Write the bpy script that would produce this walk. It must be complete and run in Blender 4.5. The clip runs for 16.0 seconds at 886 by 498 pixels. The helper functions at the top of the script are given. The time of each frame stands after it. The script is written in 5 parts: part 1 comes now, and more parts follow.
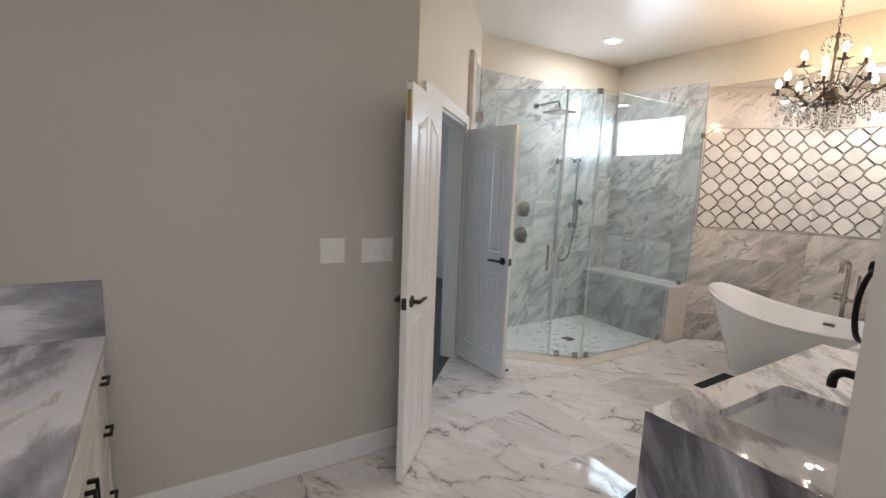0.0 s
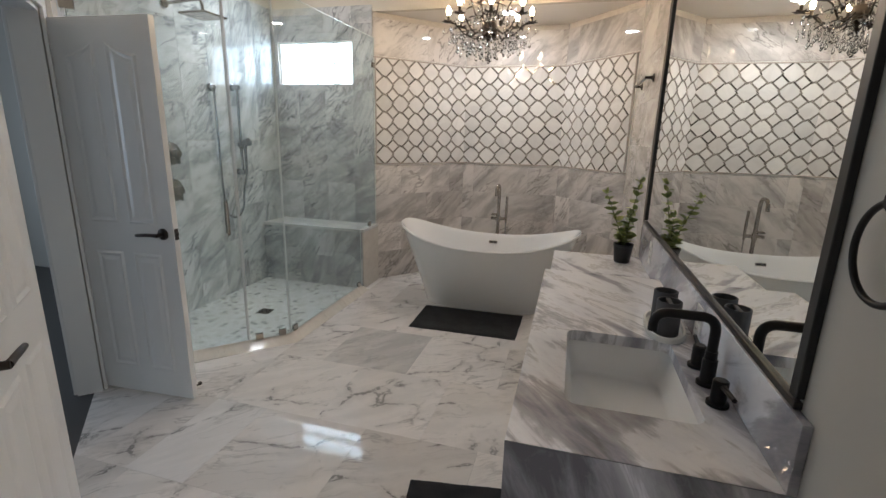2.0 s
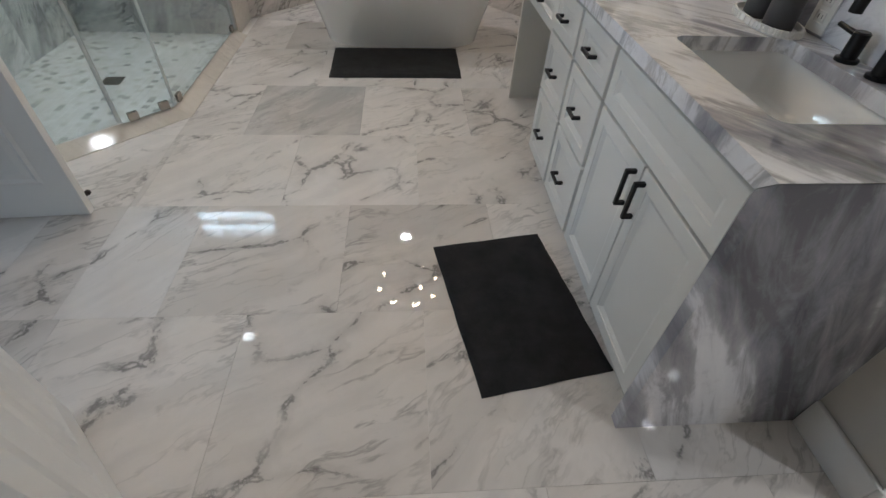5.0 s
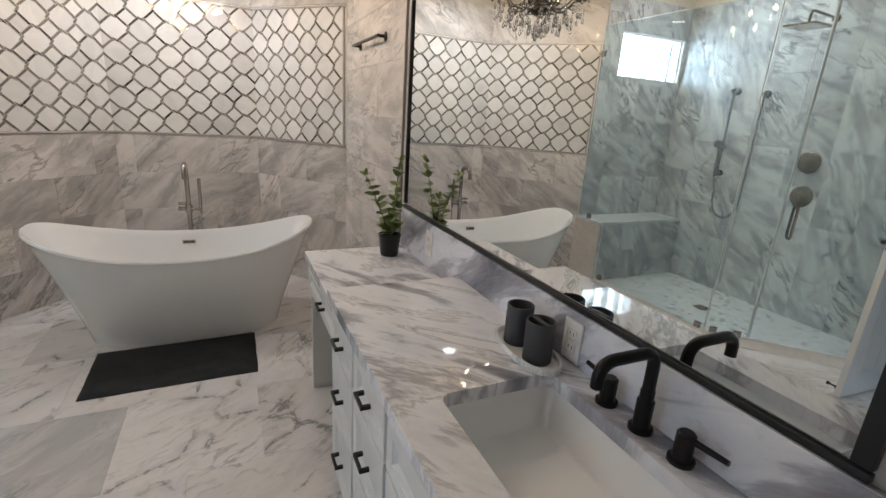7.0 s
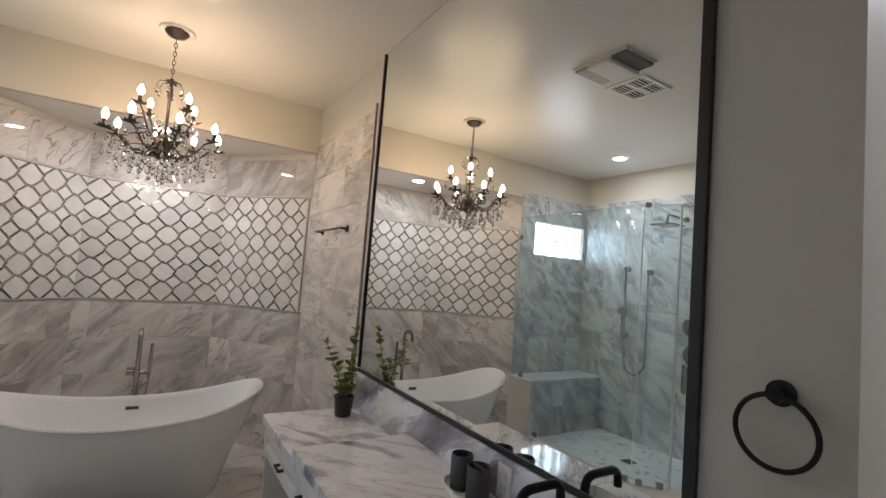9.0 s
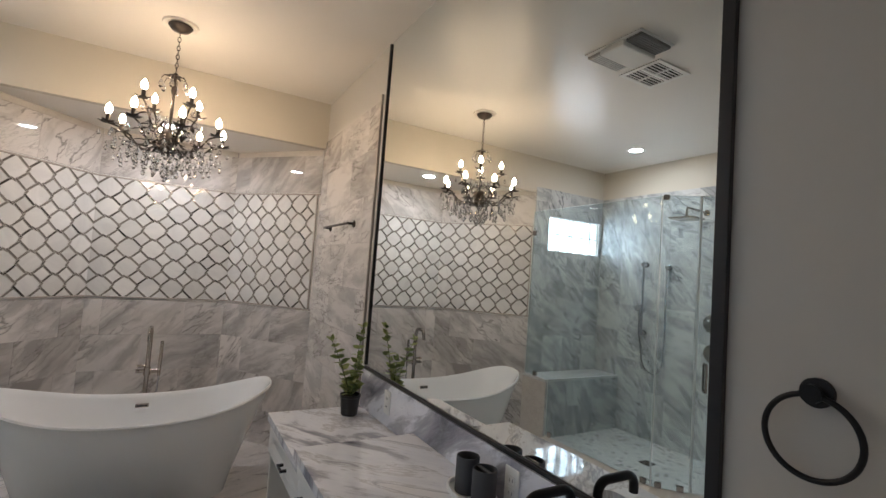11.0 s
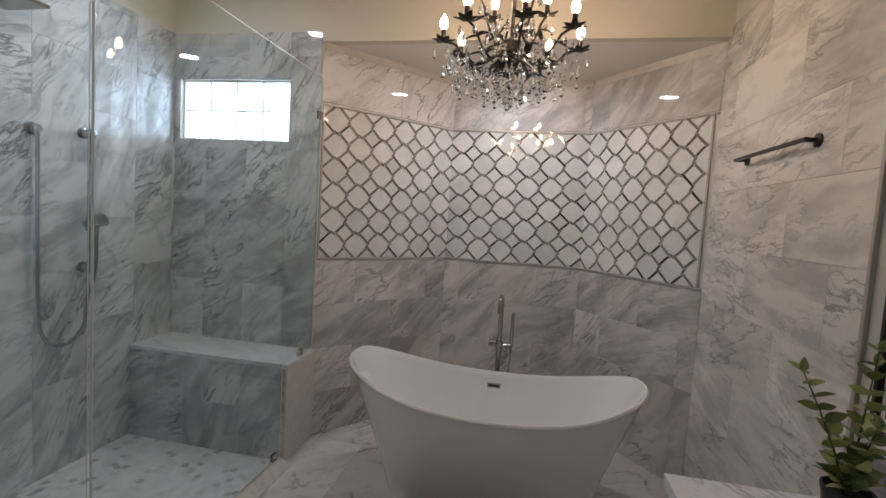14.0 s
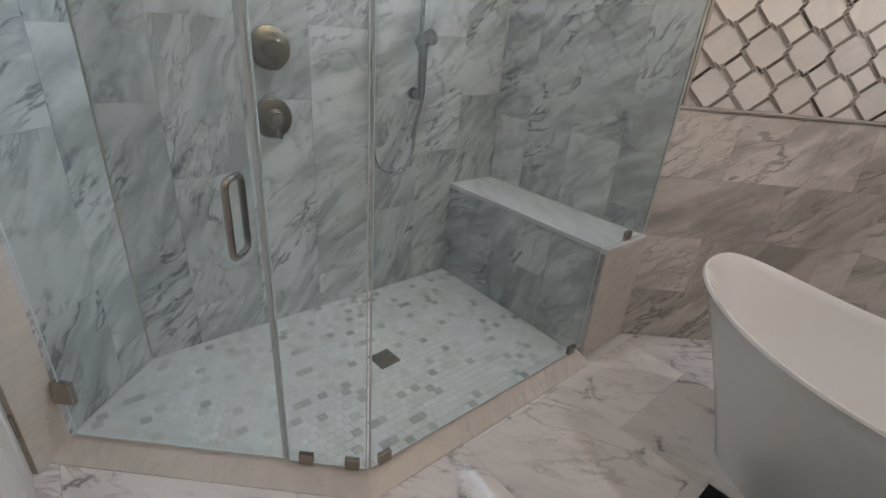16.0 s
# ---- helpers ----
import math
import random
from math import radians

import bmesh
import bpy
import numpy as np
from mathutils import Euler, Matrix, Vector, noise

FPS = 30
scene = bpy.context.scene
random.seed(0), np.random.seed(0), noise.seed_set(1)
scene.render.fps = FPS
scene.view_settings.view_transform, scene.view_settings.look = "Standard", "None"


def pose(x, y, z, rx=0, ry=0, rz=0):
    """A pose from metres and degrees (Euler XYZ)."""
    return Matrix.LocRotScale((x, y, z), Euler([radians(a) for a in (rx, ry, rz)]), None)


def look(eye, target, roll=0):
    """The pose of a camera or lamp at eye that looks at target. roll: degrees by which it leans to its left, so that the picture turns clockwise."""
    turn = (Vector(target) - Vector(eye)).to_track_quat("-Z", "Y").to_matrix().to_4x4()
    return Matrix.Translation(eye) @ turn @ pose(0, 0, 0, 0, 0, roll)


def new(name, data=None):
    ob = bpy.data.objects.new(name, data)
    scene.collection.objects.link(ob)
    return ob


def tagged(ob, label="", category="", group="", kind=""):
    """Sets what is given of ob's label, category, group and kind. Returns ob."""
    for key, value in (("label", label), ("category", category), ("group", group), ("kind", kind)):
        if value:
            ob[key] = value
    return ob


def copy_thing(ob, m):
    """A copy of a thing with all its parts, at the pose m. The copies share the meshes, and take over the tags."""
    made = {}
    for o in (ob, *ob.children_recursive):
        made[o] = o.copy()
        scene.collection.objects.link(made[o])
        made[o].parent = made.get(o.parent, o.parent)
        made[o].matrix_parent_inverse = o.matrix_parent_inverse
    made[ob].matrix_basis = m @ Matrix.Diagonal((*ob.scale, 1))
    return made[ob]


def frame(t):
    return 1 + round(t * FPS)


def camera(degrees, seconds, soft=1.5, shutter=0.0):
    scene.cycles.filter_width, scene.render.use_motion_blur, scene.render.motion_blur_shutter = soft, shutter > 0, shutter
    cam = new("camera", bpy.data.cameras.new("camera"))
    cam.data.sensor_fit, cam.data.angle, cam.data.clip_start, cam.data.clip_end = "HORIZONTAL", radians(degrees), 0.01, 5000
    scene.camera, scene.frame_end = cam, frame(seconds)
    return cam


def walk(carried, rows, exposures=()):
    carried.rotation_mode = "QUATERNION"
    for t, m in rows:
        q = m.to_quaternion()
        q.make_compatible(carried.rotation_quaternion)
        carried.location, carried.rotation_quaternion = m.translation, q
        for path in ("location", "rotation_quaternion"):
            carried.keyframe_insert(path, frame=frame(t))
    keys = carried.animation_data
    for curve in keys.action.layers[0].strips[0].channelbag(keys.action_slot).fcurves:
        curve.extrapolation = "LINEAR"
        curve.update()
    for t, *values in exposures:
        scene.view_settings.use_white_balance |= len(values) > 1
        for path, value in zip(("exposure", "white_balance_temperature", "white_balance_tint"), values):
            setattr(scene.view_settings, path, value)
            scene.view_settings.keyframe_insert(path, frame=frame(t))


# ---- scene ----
cam = camera(88.2, 16.0)
PATH = [
    (0, (0.279, -1.339, 1.582), (-1.397, -0.286, 1.292), 2.3),
    (0.5, (0.023, -1.187, 1.556), (-1.449, 0.136, 1.271), 2.5),
    (1, (-0.18, -1.0, 1.551), (-1.353, 0.583, 1.206), 2.0),
    (1.5, (-0.354, -0.92, 1.524), (-1.166, 0.856, 1.094), 1.5),
    (2, (-0.464, -0.889, 1.515), (-0.982, 0.982, 1.033), 1.4),
    (2.5, (-0.515, -0.876, 1.499), (-0.86, 1.0, 0.897), 2.0),
    (3, (-0.604, -0.827, 1.457), (-0.89, 0.968, 0.623), 1.7),
    (3.2, (-0.656, -0.786, 1.408), (-0.936, 0.955, 0.465), 1.6),
    (5.3, (-1.169, -0.518, 1.269), (-0.854, 0.894, -0.112), 5.2),
    (5.5, (-1.12, -0.481, 1.298), (-0.684, 0.987, 0.011), 5.7),
    (6, (-0.984, -0.352, 1.38), (-0.362, 1.244, 0.346), 4.8),
    (6.5, (-0.883, -0.244, 1.438), (-0.15, 1.423, 0.61), 4.0),
    (7, (-0.856, -0.183, 1.51), (-0.033, 1.551, 0.948), 3.8),
    (7.5, (-0.891, -0.261, 1.591), (0.008, 1.503, 1.303), 4.4),
    (8, (-0.991, -0.39, 1.618), (-0.016, 1.355, 1.531), 4.3),
    (8.5, (-1.091, -0.516, 1.643), (-0.059, 1.196, 1.693), 4.5),
    (8.7, (-1.119, -0.546, 1.633), (-0.069, 1.153, 1.739), 4.6),
    (10.8, (-1.048, -0.54, 1.607), (-0.006, 1.159, 1.77), 4.7),
    (11, (-1.033, -0.496, 1.605), (-0.039, 1.236, 1.721), 4.2),
    (11.5, (-0.961, -0.363, 1.591), (-0.191, 1.482, 1.637), 3.1),
    (12, (-0.952, -0.221, 1.596), (-0.406, 1.703, 1.605), 2.9),
    (12.5, (-0.992, -0.027, 1.584), (-0.596, 1.933, 1.573), 2.8),
    (13, (-1.007, 0.204, 1.58), (-0.782, 2.191, 1.539), 2.9),
    (13.5, (-0.997, 0.435, 1.569), (-1.025, 2.434, 1.492), 3.0),
    (14, (-1.001, 0.635, 1.558), (-1.377, 2.594, 1.413), 3.6),
    (14.5, (-1.129, 0.801, 1.547), (-1.873, 2.642, 1.306), 4.0),
    (15, (-1.269, 0.953, 1.525), (-2.31, 2.614, 1.127), 3.9),
    (15.5, (-1.371, 1.143, 1.479), (-2.635, 2.559, 0.848), 4.1),
    (16, (-1.442, 1.289, 1.433), (-2.805, 2.483, 0.584), 4.8),
]
EXPOSURE = [(0, 0.27, 6100, 12.5), (0.5, 0.03, 6150, 13), (1.5, -0.15, 6100, 11.5), (2.5, -0.2, 5950, 10.5), (3, -0.2, 5910, 9.5), (5.5, 0.07, 5880, 9), (6.5, 0.18, 5870, 9), (7.5, -0.29, 6040, 13.5), (8.5, -0.46, 5900, 13), (11, -0.46, 5860, 12.5), (12.5, -0.45, 5920, 14), (14, -0.73, 5920, 15.0), (15.5, -0.82, 5910, 14.5), (16, -0.29, 5970, 14.5)]
walk(cam, [(t, look(eye, target, roll)) for t, eye, target, roll in PATH], EXPOSURE)

# ---- world and light ----
world = bpy.data.worlds.new("world")
scene.world = world
world.use_nodes = True
wn = world.node_tree
sky = wn.nodes.new("ShaderNodeTexSky")
sky.sky_type, sky.sun_disc = "NISHITA", False
sky.sun_elevation, sky.sun_rotation = radians(42), radians(120)
wn.links.new(sky.outputs[0], wn.nodes["Background"].inputs[0])
wn.nodes["Background"].inputs[1].default_value = 0.08

BULB_POWER, CAN_POWER, SHOWER_DAY, ROOM_DAY = 165.0, 300.0, 18.5, 55.0


def daylight(name, m, w, h, power, tint):
    """Sky light standing in a window's opening, outside the panes."""
    lamp = bpy.data.lights.new(name, "AREA")
    lamp.shape, lamp.size, lamp.size_y, lamp.energy, lamp.color = "RECTANGLE", w, h, power, tint
    ob = new(name, lamp)
    ob.matrix_world = m
    return ob


# ---- materials ----
def shader(name, color=(0.8, 0.8, 0.8), rough=0.5, metal=0.0, **extra):
    m = bpy.data.materials.new(name)
    m.use_nodes = True
    p = m.node_tree.nodes["Principled BSDF"]
    p.inputs["Base Color"].default_value = (*color, 1)
    p.inputs["Roughness"].default_value = rough
    p.inputs["Metallic"].default_value = metal
    for key, value in extra.items():
        p.inputs[key.replace("_", " ")].default_value = value
    return m


def node(m, kind, **values):
    n = m.node_tree.nodes.new(kind)
    for key, value in values.items():
        n.inputs[key.replace("_", " ")].default_value = value
    return n


def wire(m, a, b):
    m.node_tree.links.new(a, b)


def ramp(m, source, stops):
    n = m.node_tree.nodes.new("ShaderNodeValToRGB")
    e = n.color_ramp.elements
    while len(e) < len(stops):
        e.new(0.5)
    for el, (at, c) in zip(e, stops):
        el.position, el.color = at, (*c, 1) if len(c) == 3 else c
    wire(m, source, n.inputs[0])
    return n.outputs[0]


def blend(m, fac, a, b, mode="MIX"):
    n = m.node_tree.nodes.new("ShaderNodeMix")
    n.data_type, n.blend_type = "RGBA", mode
    for sock, v in ((n.inputs[0], fac), (n.inputs[6], a), (n.inputs[7], b)):
        if isinstance(v, (int, float)):
            sock.default_value = v
        elif isinstance(v, tuple):
            sock.default_value = (*v, 1)
        else:
            wire(m, v, sock)
    return n.outputs[2]


def maths(m, op, a, b=0.0):
    n = m.node_tree.nodes.new("ShaderNodeMath")
    n.operation = op
    for sock, v in ((n.inputs[0], a), (n.inputs[1], b)):
        if isinstance(v, (int, float)):
            sock.default_value = v
        else:
            wire(m, v, sock)
    return n.outputs[0]


def coords(m, turn=(0, 0, 0), stretch=(1, 1, 1), shift=0.0):
    """Object coordinates, turned and stretched, moved by the object's own random number."""
    tc = m.node_tree.nodes.new("ShaderNodeTexCoord")
    out = tc.outputs["Object"]
    if shift:
        info = m.node_tree.nodes.new("ShaderNodeObjectInfo")
        comb = m.node_tree.nodes.new("ShaderNodeCombineXYZ")
        for i, f in enumerate((shift, shift * 0.61, shift * 1.7)):
            wire(m, maths(m, "MULTIPLY", info.outputs["Random"], f), comb.inputs[i])
        add = m.node_tree.nodes.new("ShaderNodeVectorMath")
        wire(m, out, add.inputs[0])
        wire(m, comb.outputs[0], add.inputs[1])
        out = add.outputs[0]
    for key, value in (("Rotation", [radians(a) for a in turn]), ("Scale", stretch)):
        mp = m.node_tree.nodes.new("ShaderNodeMapping")
        mp.inputs[key].default_value = value
        wire(m, out, mp.inputs["Vector"])
        out = mp.outputs[0]
    return out


def noise_tex(m, vec, scale, detail=4.0, rough=0.55, warp=0.0):
    n = node(m, "ShaderNodeTexNoise", Scale=scale, Detail=detail, Roughness=rough, Distortion=warp)
    wire(m, vec, n.inputs["Vector"])
    return n.outputs["Fac"]


def relief(m, height, strength=0.1, depth=0.002):
    b = node(m, "ShaderNodeBump", Strength=strength, Distance=depth)
    wire(m, height, b.inputs["Height"])
    wire(m, b.outputs[0], m.node_tree.nodes["Principled BSDF"].inputs["Normal"])


def base(m):
    return m.node_tree.nodes["Principled BSDF"].inputs["Base Color"]


def marble(name, ground, cloud, vein, axis="Y_AXIS", angle=35.0, spread=30.0, rough=0.03, size=1.0, streaks=0.8, lines=0.7, cracks=0.0, crack_size=2.6, tone=0.2, warm=0.0):
    """Polished stone: brushed streaks along a grain that differs from piece to piece, thin broken lines and, where asked, dark branching cracks."""
    m = shader(name, ground, rough)
    t = m.node_tree
    info = t.nodes.new("ShaderNodeObjectInfo")
    rand = info.outputs["Random"]
    odd = maths(m, "FRACT", maths(m, "MULTIPLY", rand, 7.3))
    turn = t.nodes.new("ShaderNodeVectorRotate")
    turn.rotation_type = axis
    wire(m, coords(m, shift=37.0), turn.inputs["Vector"])
    wire(m, maths(m, "ADD", maths(m, "MULTIPLY", maths(m, "SUBTRACT", odd, 0.5), radians(spread)), radians(angle)), turn.inputs["Angle"])
    bend = node(m, "ShaderNodeTexNoise", Scale=1.9 * size, Detail=4.0, Roughness=0.55)
    wire(m, turn.outputs[0], bend.inputs["Vector"])
    less = t.nodes.new("ShaderNodeVectorMath")
    less.operation, less.inputs[1].default_value = "SUBTRACT", (0.5, 0.5, 0.5)
    wire(m, bend.outputs["Color"], less.inputs[0])
    more = t.nodes.new("ShaderNodeVectorMath")
    more.operation, more.inputs[1].default_value = "MULTIPLY", (0.20 / size, 0.20 / size, 0.20 / size)
    wire(m, less.outputs[0], more.inputs[0])
    bent = t.nodes.new("ShaderNodeVectorMath")
    wire(m, turn.outputs[0], bent.inputs[0])
    wire(m, more.outputs[0], bent.inputs[1])

    def stretched(k):
        mp = t.nodes.new("ShaderNodeMapping")
        mp.inputs["Scale"].default_value = k
        wire(m, bent.outputs[0], mp.inputs["Vector"])
        return mp.outputs[0]

    long_grain = stretched((1.0, 5.0, 5.0))
    broad = noise_tex(m, stretched((0.8, 1.7, 1.7)), 2.0 * size, 4, 0.5)
    streak = noise_tex(m, long_grain, 2.3 * size, 7, 0.56)
    both = maths(m, "ADD", maths(m, "MULTIPLY", streak, 0.6), maths(m, "MULTIPLY", broad, 0.4))
    col = blend(m, maths(m, "MULTIPLY", ramp(m, both, [(0.455, (0, 0, 0)), (0.50, (0.35, 0.35, 0.35)), (0.585, (1, 1, 1))]), streaks), ground, cloud)
    for f, size_of, wide, seen in ((2.6, 2.3, 0.030, 1.0), (4.6, 3.4, 0.028, 0.6)):
        ridge = maths(m, "ABSOLUTE", maths(m, "SUBTRACT", noise_tex(m, long_grain, f * size, 5, 0.54), 0.5))
        thin = ramp(m, ridge, [(0.0, (1, 1, 1)), (wide * 0.3, (0.65, 0.65, 0.65)), (wide, (0, 0, 0))])
        where = ramp(m, noise_tex(m, bent.outputs[0], size_of * size, 3), [(0.47, (0, 0, 0)), (0.60, (1, 1, 1))])
        col = blend(m, maths(m, "MULTIPLY", maths(m, "MULTIPLY", thin, where), lines * seen), col, vein)
    if cracks:
        cell = node(m, "ShaderNodeTexVoronoi", Scale=crack_size)
        cell.feature = "DISTANCE_TO_EDGE"
        wire(m, stretched((0.75, 1.5, 1.5)), cell.inputs["Vector"])
        rag = maths(m, "ADD", cell.outputs["Distance"], maths(m, "MULTIPLY", maths(m, "SUBTRACT", noise_tex(m, bent.outputs[0], 11, 6, 0.72), 0.5), 0.26))
        rag = maths(m, "ABSOLUTE", rag)
        seam = ramp(m, rag, [(0.0, (1, 1, 1)), (0.010, (0.8, 0.8, 0.8)), (0.024, (0.2, 0.2, 0.2)), (0.10, (0, 0, 0))])
        some = ramp(m, noise_tex(m, bent.outputs[0], 4.1, 4), [(0.46, (0, 0, 0)), (0.58, (1, 1, 1))])
        col = blend(m, maths(m, "MULTIPLY", maths(m, "MULTIPLY", seam, some), cracks), col, vein)
    fleck = noise_tex(m, bent.outputs[0], 34, 4, 0.7)
    col = blend(m, maths(m, "MULTIPLY", ramp(m, fleck, [(0.5, (0, 0, 0)), (0.72, (1, 1, 1))]), 0.12), col, cloud)
    if warm:
        col = blend(m, maths(m, "MULTIPLY", odd, warm), col, blend(m, 1.0, col, (0.97, 0.90, 0.82), "MULTIPLY"))
    hsv = t.nodes.new("ShaderNodeHueSaturation")
    wire(m, col, hsv.inputs["Color"])
    wire(m, maths(m, "ADD", maths(m, "MULTIPLY", rand, -tone), 1.0), hsv.inputs["Value"])
    wire(m, hsv.outputs[0], base(m))
    wire(m, maths(m, "ADD", maths(m, "MULTIPLY", fleck, 0.012), rough - 0.006), t.nodes["Principled BSDF"].inputs["Roughness"])
    return m


def paint(name, color, rough=0.55, grain=0.04):
    """Rolled wall paint: slight mottling and orange-peel relief."""
    m = shader(name, color, rough)
    v = coords(m)
    broad = noise_tex(m, v, 1.1, 3)
    dark = tuple(c * (1 - grain) for c in color)
    wire(m, blend(m, broad, dark, color), base(m))
    relief(m, noise_tex(m, v, 160, 3), 0.12, 0.001)
    return m


def banded_slab(name, bias, turn, stretch, fine, contrast=1.5):
    """Polished slab with flowing grey and white bands, fine streaks along them and thin dark seams."""
    m = shader(name, (0.7, 0.7, 0.7), 0.022)
    v = coords(m, turn, stretch)
    wide = noise_tex(m, v, 1.45, 5, 0.5, 1.0)
    wide = maths(m, "ADD", maths(m, "MULTIPLY", maths(m, "SUBTRACT", wide, 0.5), contrast), bias)
    streak = noise_tex(m, coords(m, turn, fine), 2.4, 8, 0.72, 1.3)
    mixed = maths(m, "ADD", wide, maths(m, "MULTIPLY", maths(m, "SUBTRACT", streak, 0.5), 0.30))
    col = ramp(m, mixed, [(0.22, (0.13, 0.13, 0.155)), (0.32, (0.29, 0.29, 0.33)), (0.40, (0.44, 0.44, 0.485)), (0.455, (0.77, 0.775, 0.82)), (0.56, (0.86, 0.865, 0.90)), (0.60, (0.55, 0.54, 0.555)), (0.625, (0.85, 0.85, 0.885)), (0.69, (0.42, 0.42, 0.455)), (0.74, (0.83, 0.825, 0.845))])
    speck = ramp(m, noise_tex(m, coords(m), 21, 6, 0.75, 0.6), [(0.56, (0, 0, 0)), (0.72, (1, 1, 1))])
    wire(m, blend(m, maths(m, "MULTIPLY", speck, 0.30), col, (0.42, 0.41, 0.43)), base(m))
    return m


FLOOR_MARBLE = marble("floor_marble", (0.80, 0.775, 0.76), (0.60, 0.585, 0.575), (0.21, 0.205, 0.205), "Z_AXIS", -38, 40, 0.018, 0.75, 0.45, 0.5, 0.9, 2.5, 0.16, 0.4)
GREY_FLOOR_MARBLE = marble("grey_floor_marble", (0.64, 0.62, 0.605), (0.45, 0.44, 0.435), (0.30, 0.295, 0.295), "Z_AXIS", -38, 40, 0.018, 0.9, 0.8, 0.5, 0.5, 2.5, 0.05, 0.2)
WALL_MARBLE = marble("wall_marble", (0.74, 0.71, 0.685), (0.41, 0.39, 0.375), (0.26, 0.245, 0.23), "Y_AXIS", 40, 40, 0.02, 0.75, 0.85, 0.95, 0.35, 2.2, 0.2, 0.25)
GRAINED_MARBLE = marble("grained_wall_marble", (0.80, 0.77, 0.735), (0.52, 0.495, 0.475), (0.31, 0.29, 0.275), "Y_AXIS", 2, 30, 0.02, 0.9, 0.85, 0.9, 0.0, 2.2, 0.2, 0.25)
SHOWER_MARBLE = marble("shower_marble", (0.69, 0.70, 0.70), (0.37, 0.385, 0.39), (0.16, 0.17, 0.185), "Y_AXIS", 44, 50, 0.025, 0.95, 0.85, 1.0, 0.5, 2.6, 0.2)
SEAT_MARBLE = marble("seat_marble", (0.68, 0.685, 0.68), (0.50, 0.505, 0.505), (0.40, 0.40, 0.40), "Z_AXIS", 25, 0, 0.03, 1.3, 0.6, 0.5, 0.2, 2.6, 0.0)
SLAB_MARBLE = banded_slab("slab_marble", 0.53, (0, 0, -42), (2.7, 0.62, 0.5), (9, 2.2, 1.6), 1.6)
DESK_MARBLE = banded_slab("desk_marble", 0.50, (0, 0, -30), (3.1, 1.0, 0.5), (9, 2.6, 1.6), 1.0)
SPLASH_SLAB = banded_slab("splash_marble", 0.42, (30, 0, 0), (0.5, 0.9, 2.4), (1.2, 1.6, 6.0), 0.9)
# Slab marble with darker bands; on the end panel they include its shade.
DARKENED_SLAB = banded_slab("darkened_slab_marble", 0.345, (0, 22, 0), (2.3, 0.4, 0.42), (7, 1.0, 1.4), 1.3)
CURB_MARBLE = marble("curb_marble", (0.74, 0.695, 0.63), (0.64, 0.59, 0.53), (0.46, 0.42, 0.38), "Z_AXIS", 20, 60, 0.07, 1.6, 0.5, 0.4, 0.1)
MEDALLION = marble("medallion_marble", (0.79, 0.78, 0.76), (0.67, 0.66, 0.65), (0.60, 0.59, 0.58), "Y_AXIS", 30, 180, 0.02, 1.2, 0.6, 0.3, 0.0, 2.6, 0.18)
PEBBLE = shader("shower_floor_marble", (0.72, 0.73, 0.72), 0.14)
_p = PEBBLE.node_tree.nodes.new("ShaderNodeObjectInfo")
STONE_TONES = [(0.0, (0.36, 0.37, 0.36)), (0.05, (0.48, 0.48, 0.46)), (0.09, (0.62, 0.62, 0.59)), (0.2, (0.70, 0.70, 0.68)), (0.6, (0.73, 0.735, 0.725)), (1.0, (0.79, 0.79, 0.78))]
wire(PEBBLE, blend(PEBBLE, maths(PEBBLE, "MULTIPLY", noise_tex(PEBBLE, coords(PEBBLE, shift=9.0), 22, 4), 0.35), ramp(PEBBLE, _p.outputs["Random"], STONE_TONES), (0.55, 0.56, 0.56)), base(PEBBLE))
GROUT = shader("grout", (0.72, 0.71, 0.69), 0.8)
LATTICE = shader("lattice_metal", (0.30, 0.275, 0.25), 0.12, 0.2)
_i = LATTICE.node_tree.nodes.new("ShaderNodeObjectInfo")
wire(LATTICE, ramp(LATTICE, _i.outputs["Random"], [(0.0, (0.025, 0.022, 0.02)), (0.13, (0.07, 0.062, 0.055)), (0.3, (0.16, 0.145, 0.13)), (1.0, (0.27, 0.245, 0.22))]), base(LATTICE))
RAIL = shader("pale_rail_metal", (0.66, 0.625, 0.58), 0.15, 0.3)
WALL_PAINT = paint("grey_wall_paint", (0.54, 0.52, 0.48), 0.5)
# Same wall paint as above, lightened and yellowed for the chandelier's glow on it.
WARM_LIT_PAINT = paint("warm_lit_wall_paint", (0.62, 0.575, 0.485), 0.5)
CEIL_PAINT = paint("ceiling_paint", (0.78, 0.74, 0.68), 0.32)
WHITE_PAINT = paint("white_gloss_paint", (0.78, 0.78, 0.77), 0.3, 0.03)
CABINET = paint("cabinet_paint", (0.74, 0.73, 0.70), 0.35, 0.03)
ACRYLIC = shader("white_acrylic", (0.86, 0.86, 0.855), 0.035, 0.0, Coat_Weight=0.5, Coat_Roughness=0.01)
PORCELAIN = shader("porcelain", (0.94, 0.95, 0.96), 0.03, 0.0, Coat_Weight=0.5, Coat_Roughness=0.012)
BLACK = shader("matt_black_metal", (0.018, 0.017, 0.017), 0.38, 0.6)
BLACK_FRAME = shader("black_frame", (0.015, 0.014, 0.014), 0.4)
CHROME = shader("polished_chrome", (0.50, 0.51, 0.53), 0.09, 1.0)
NICKEL = shader("brushed_nickel", (0.40, 0.365, 0.325), 0.2, 1.0)
BRONZE = shader("dark_bronze", (0.055, 0.045, 0.038), 0.42, 0.8)
BRASS = shader("brass", (0.60, 0.42, 0.16), 0.25, 1.0)
PLASTIC = shader("white_plastic", (0.80, 0.79, 0.76), 0.35)
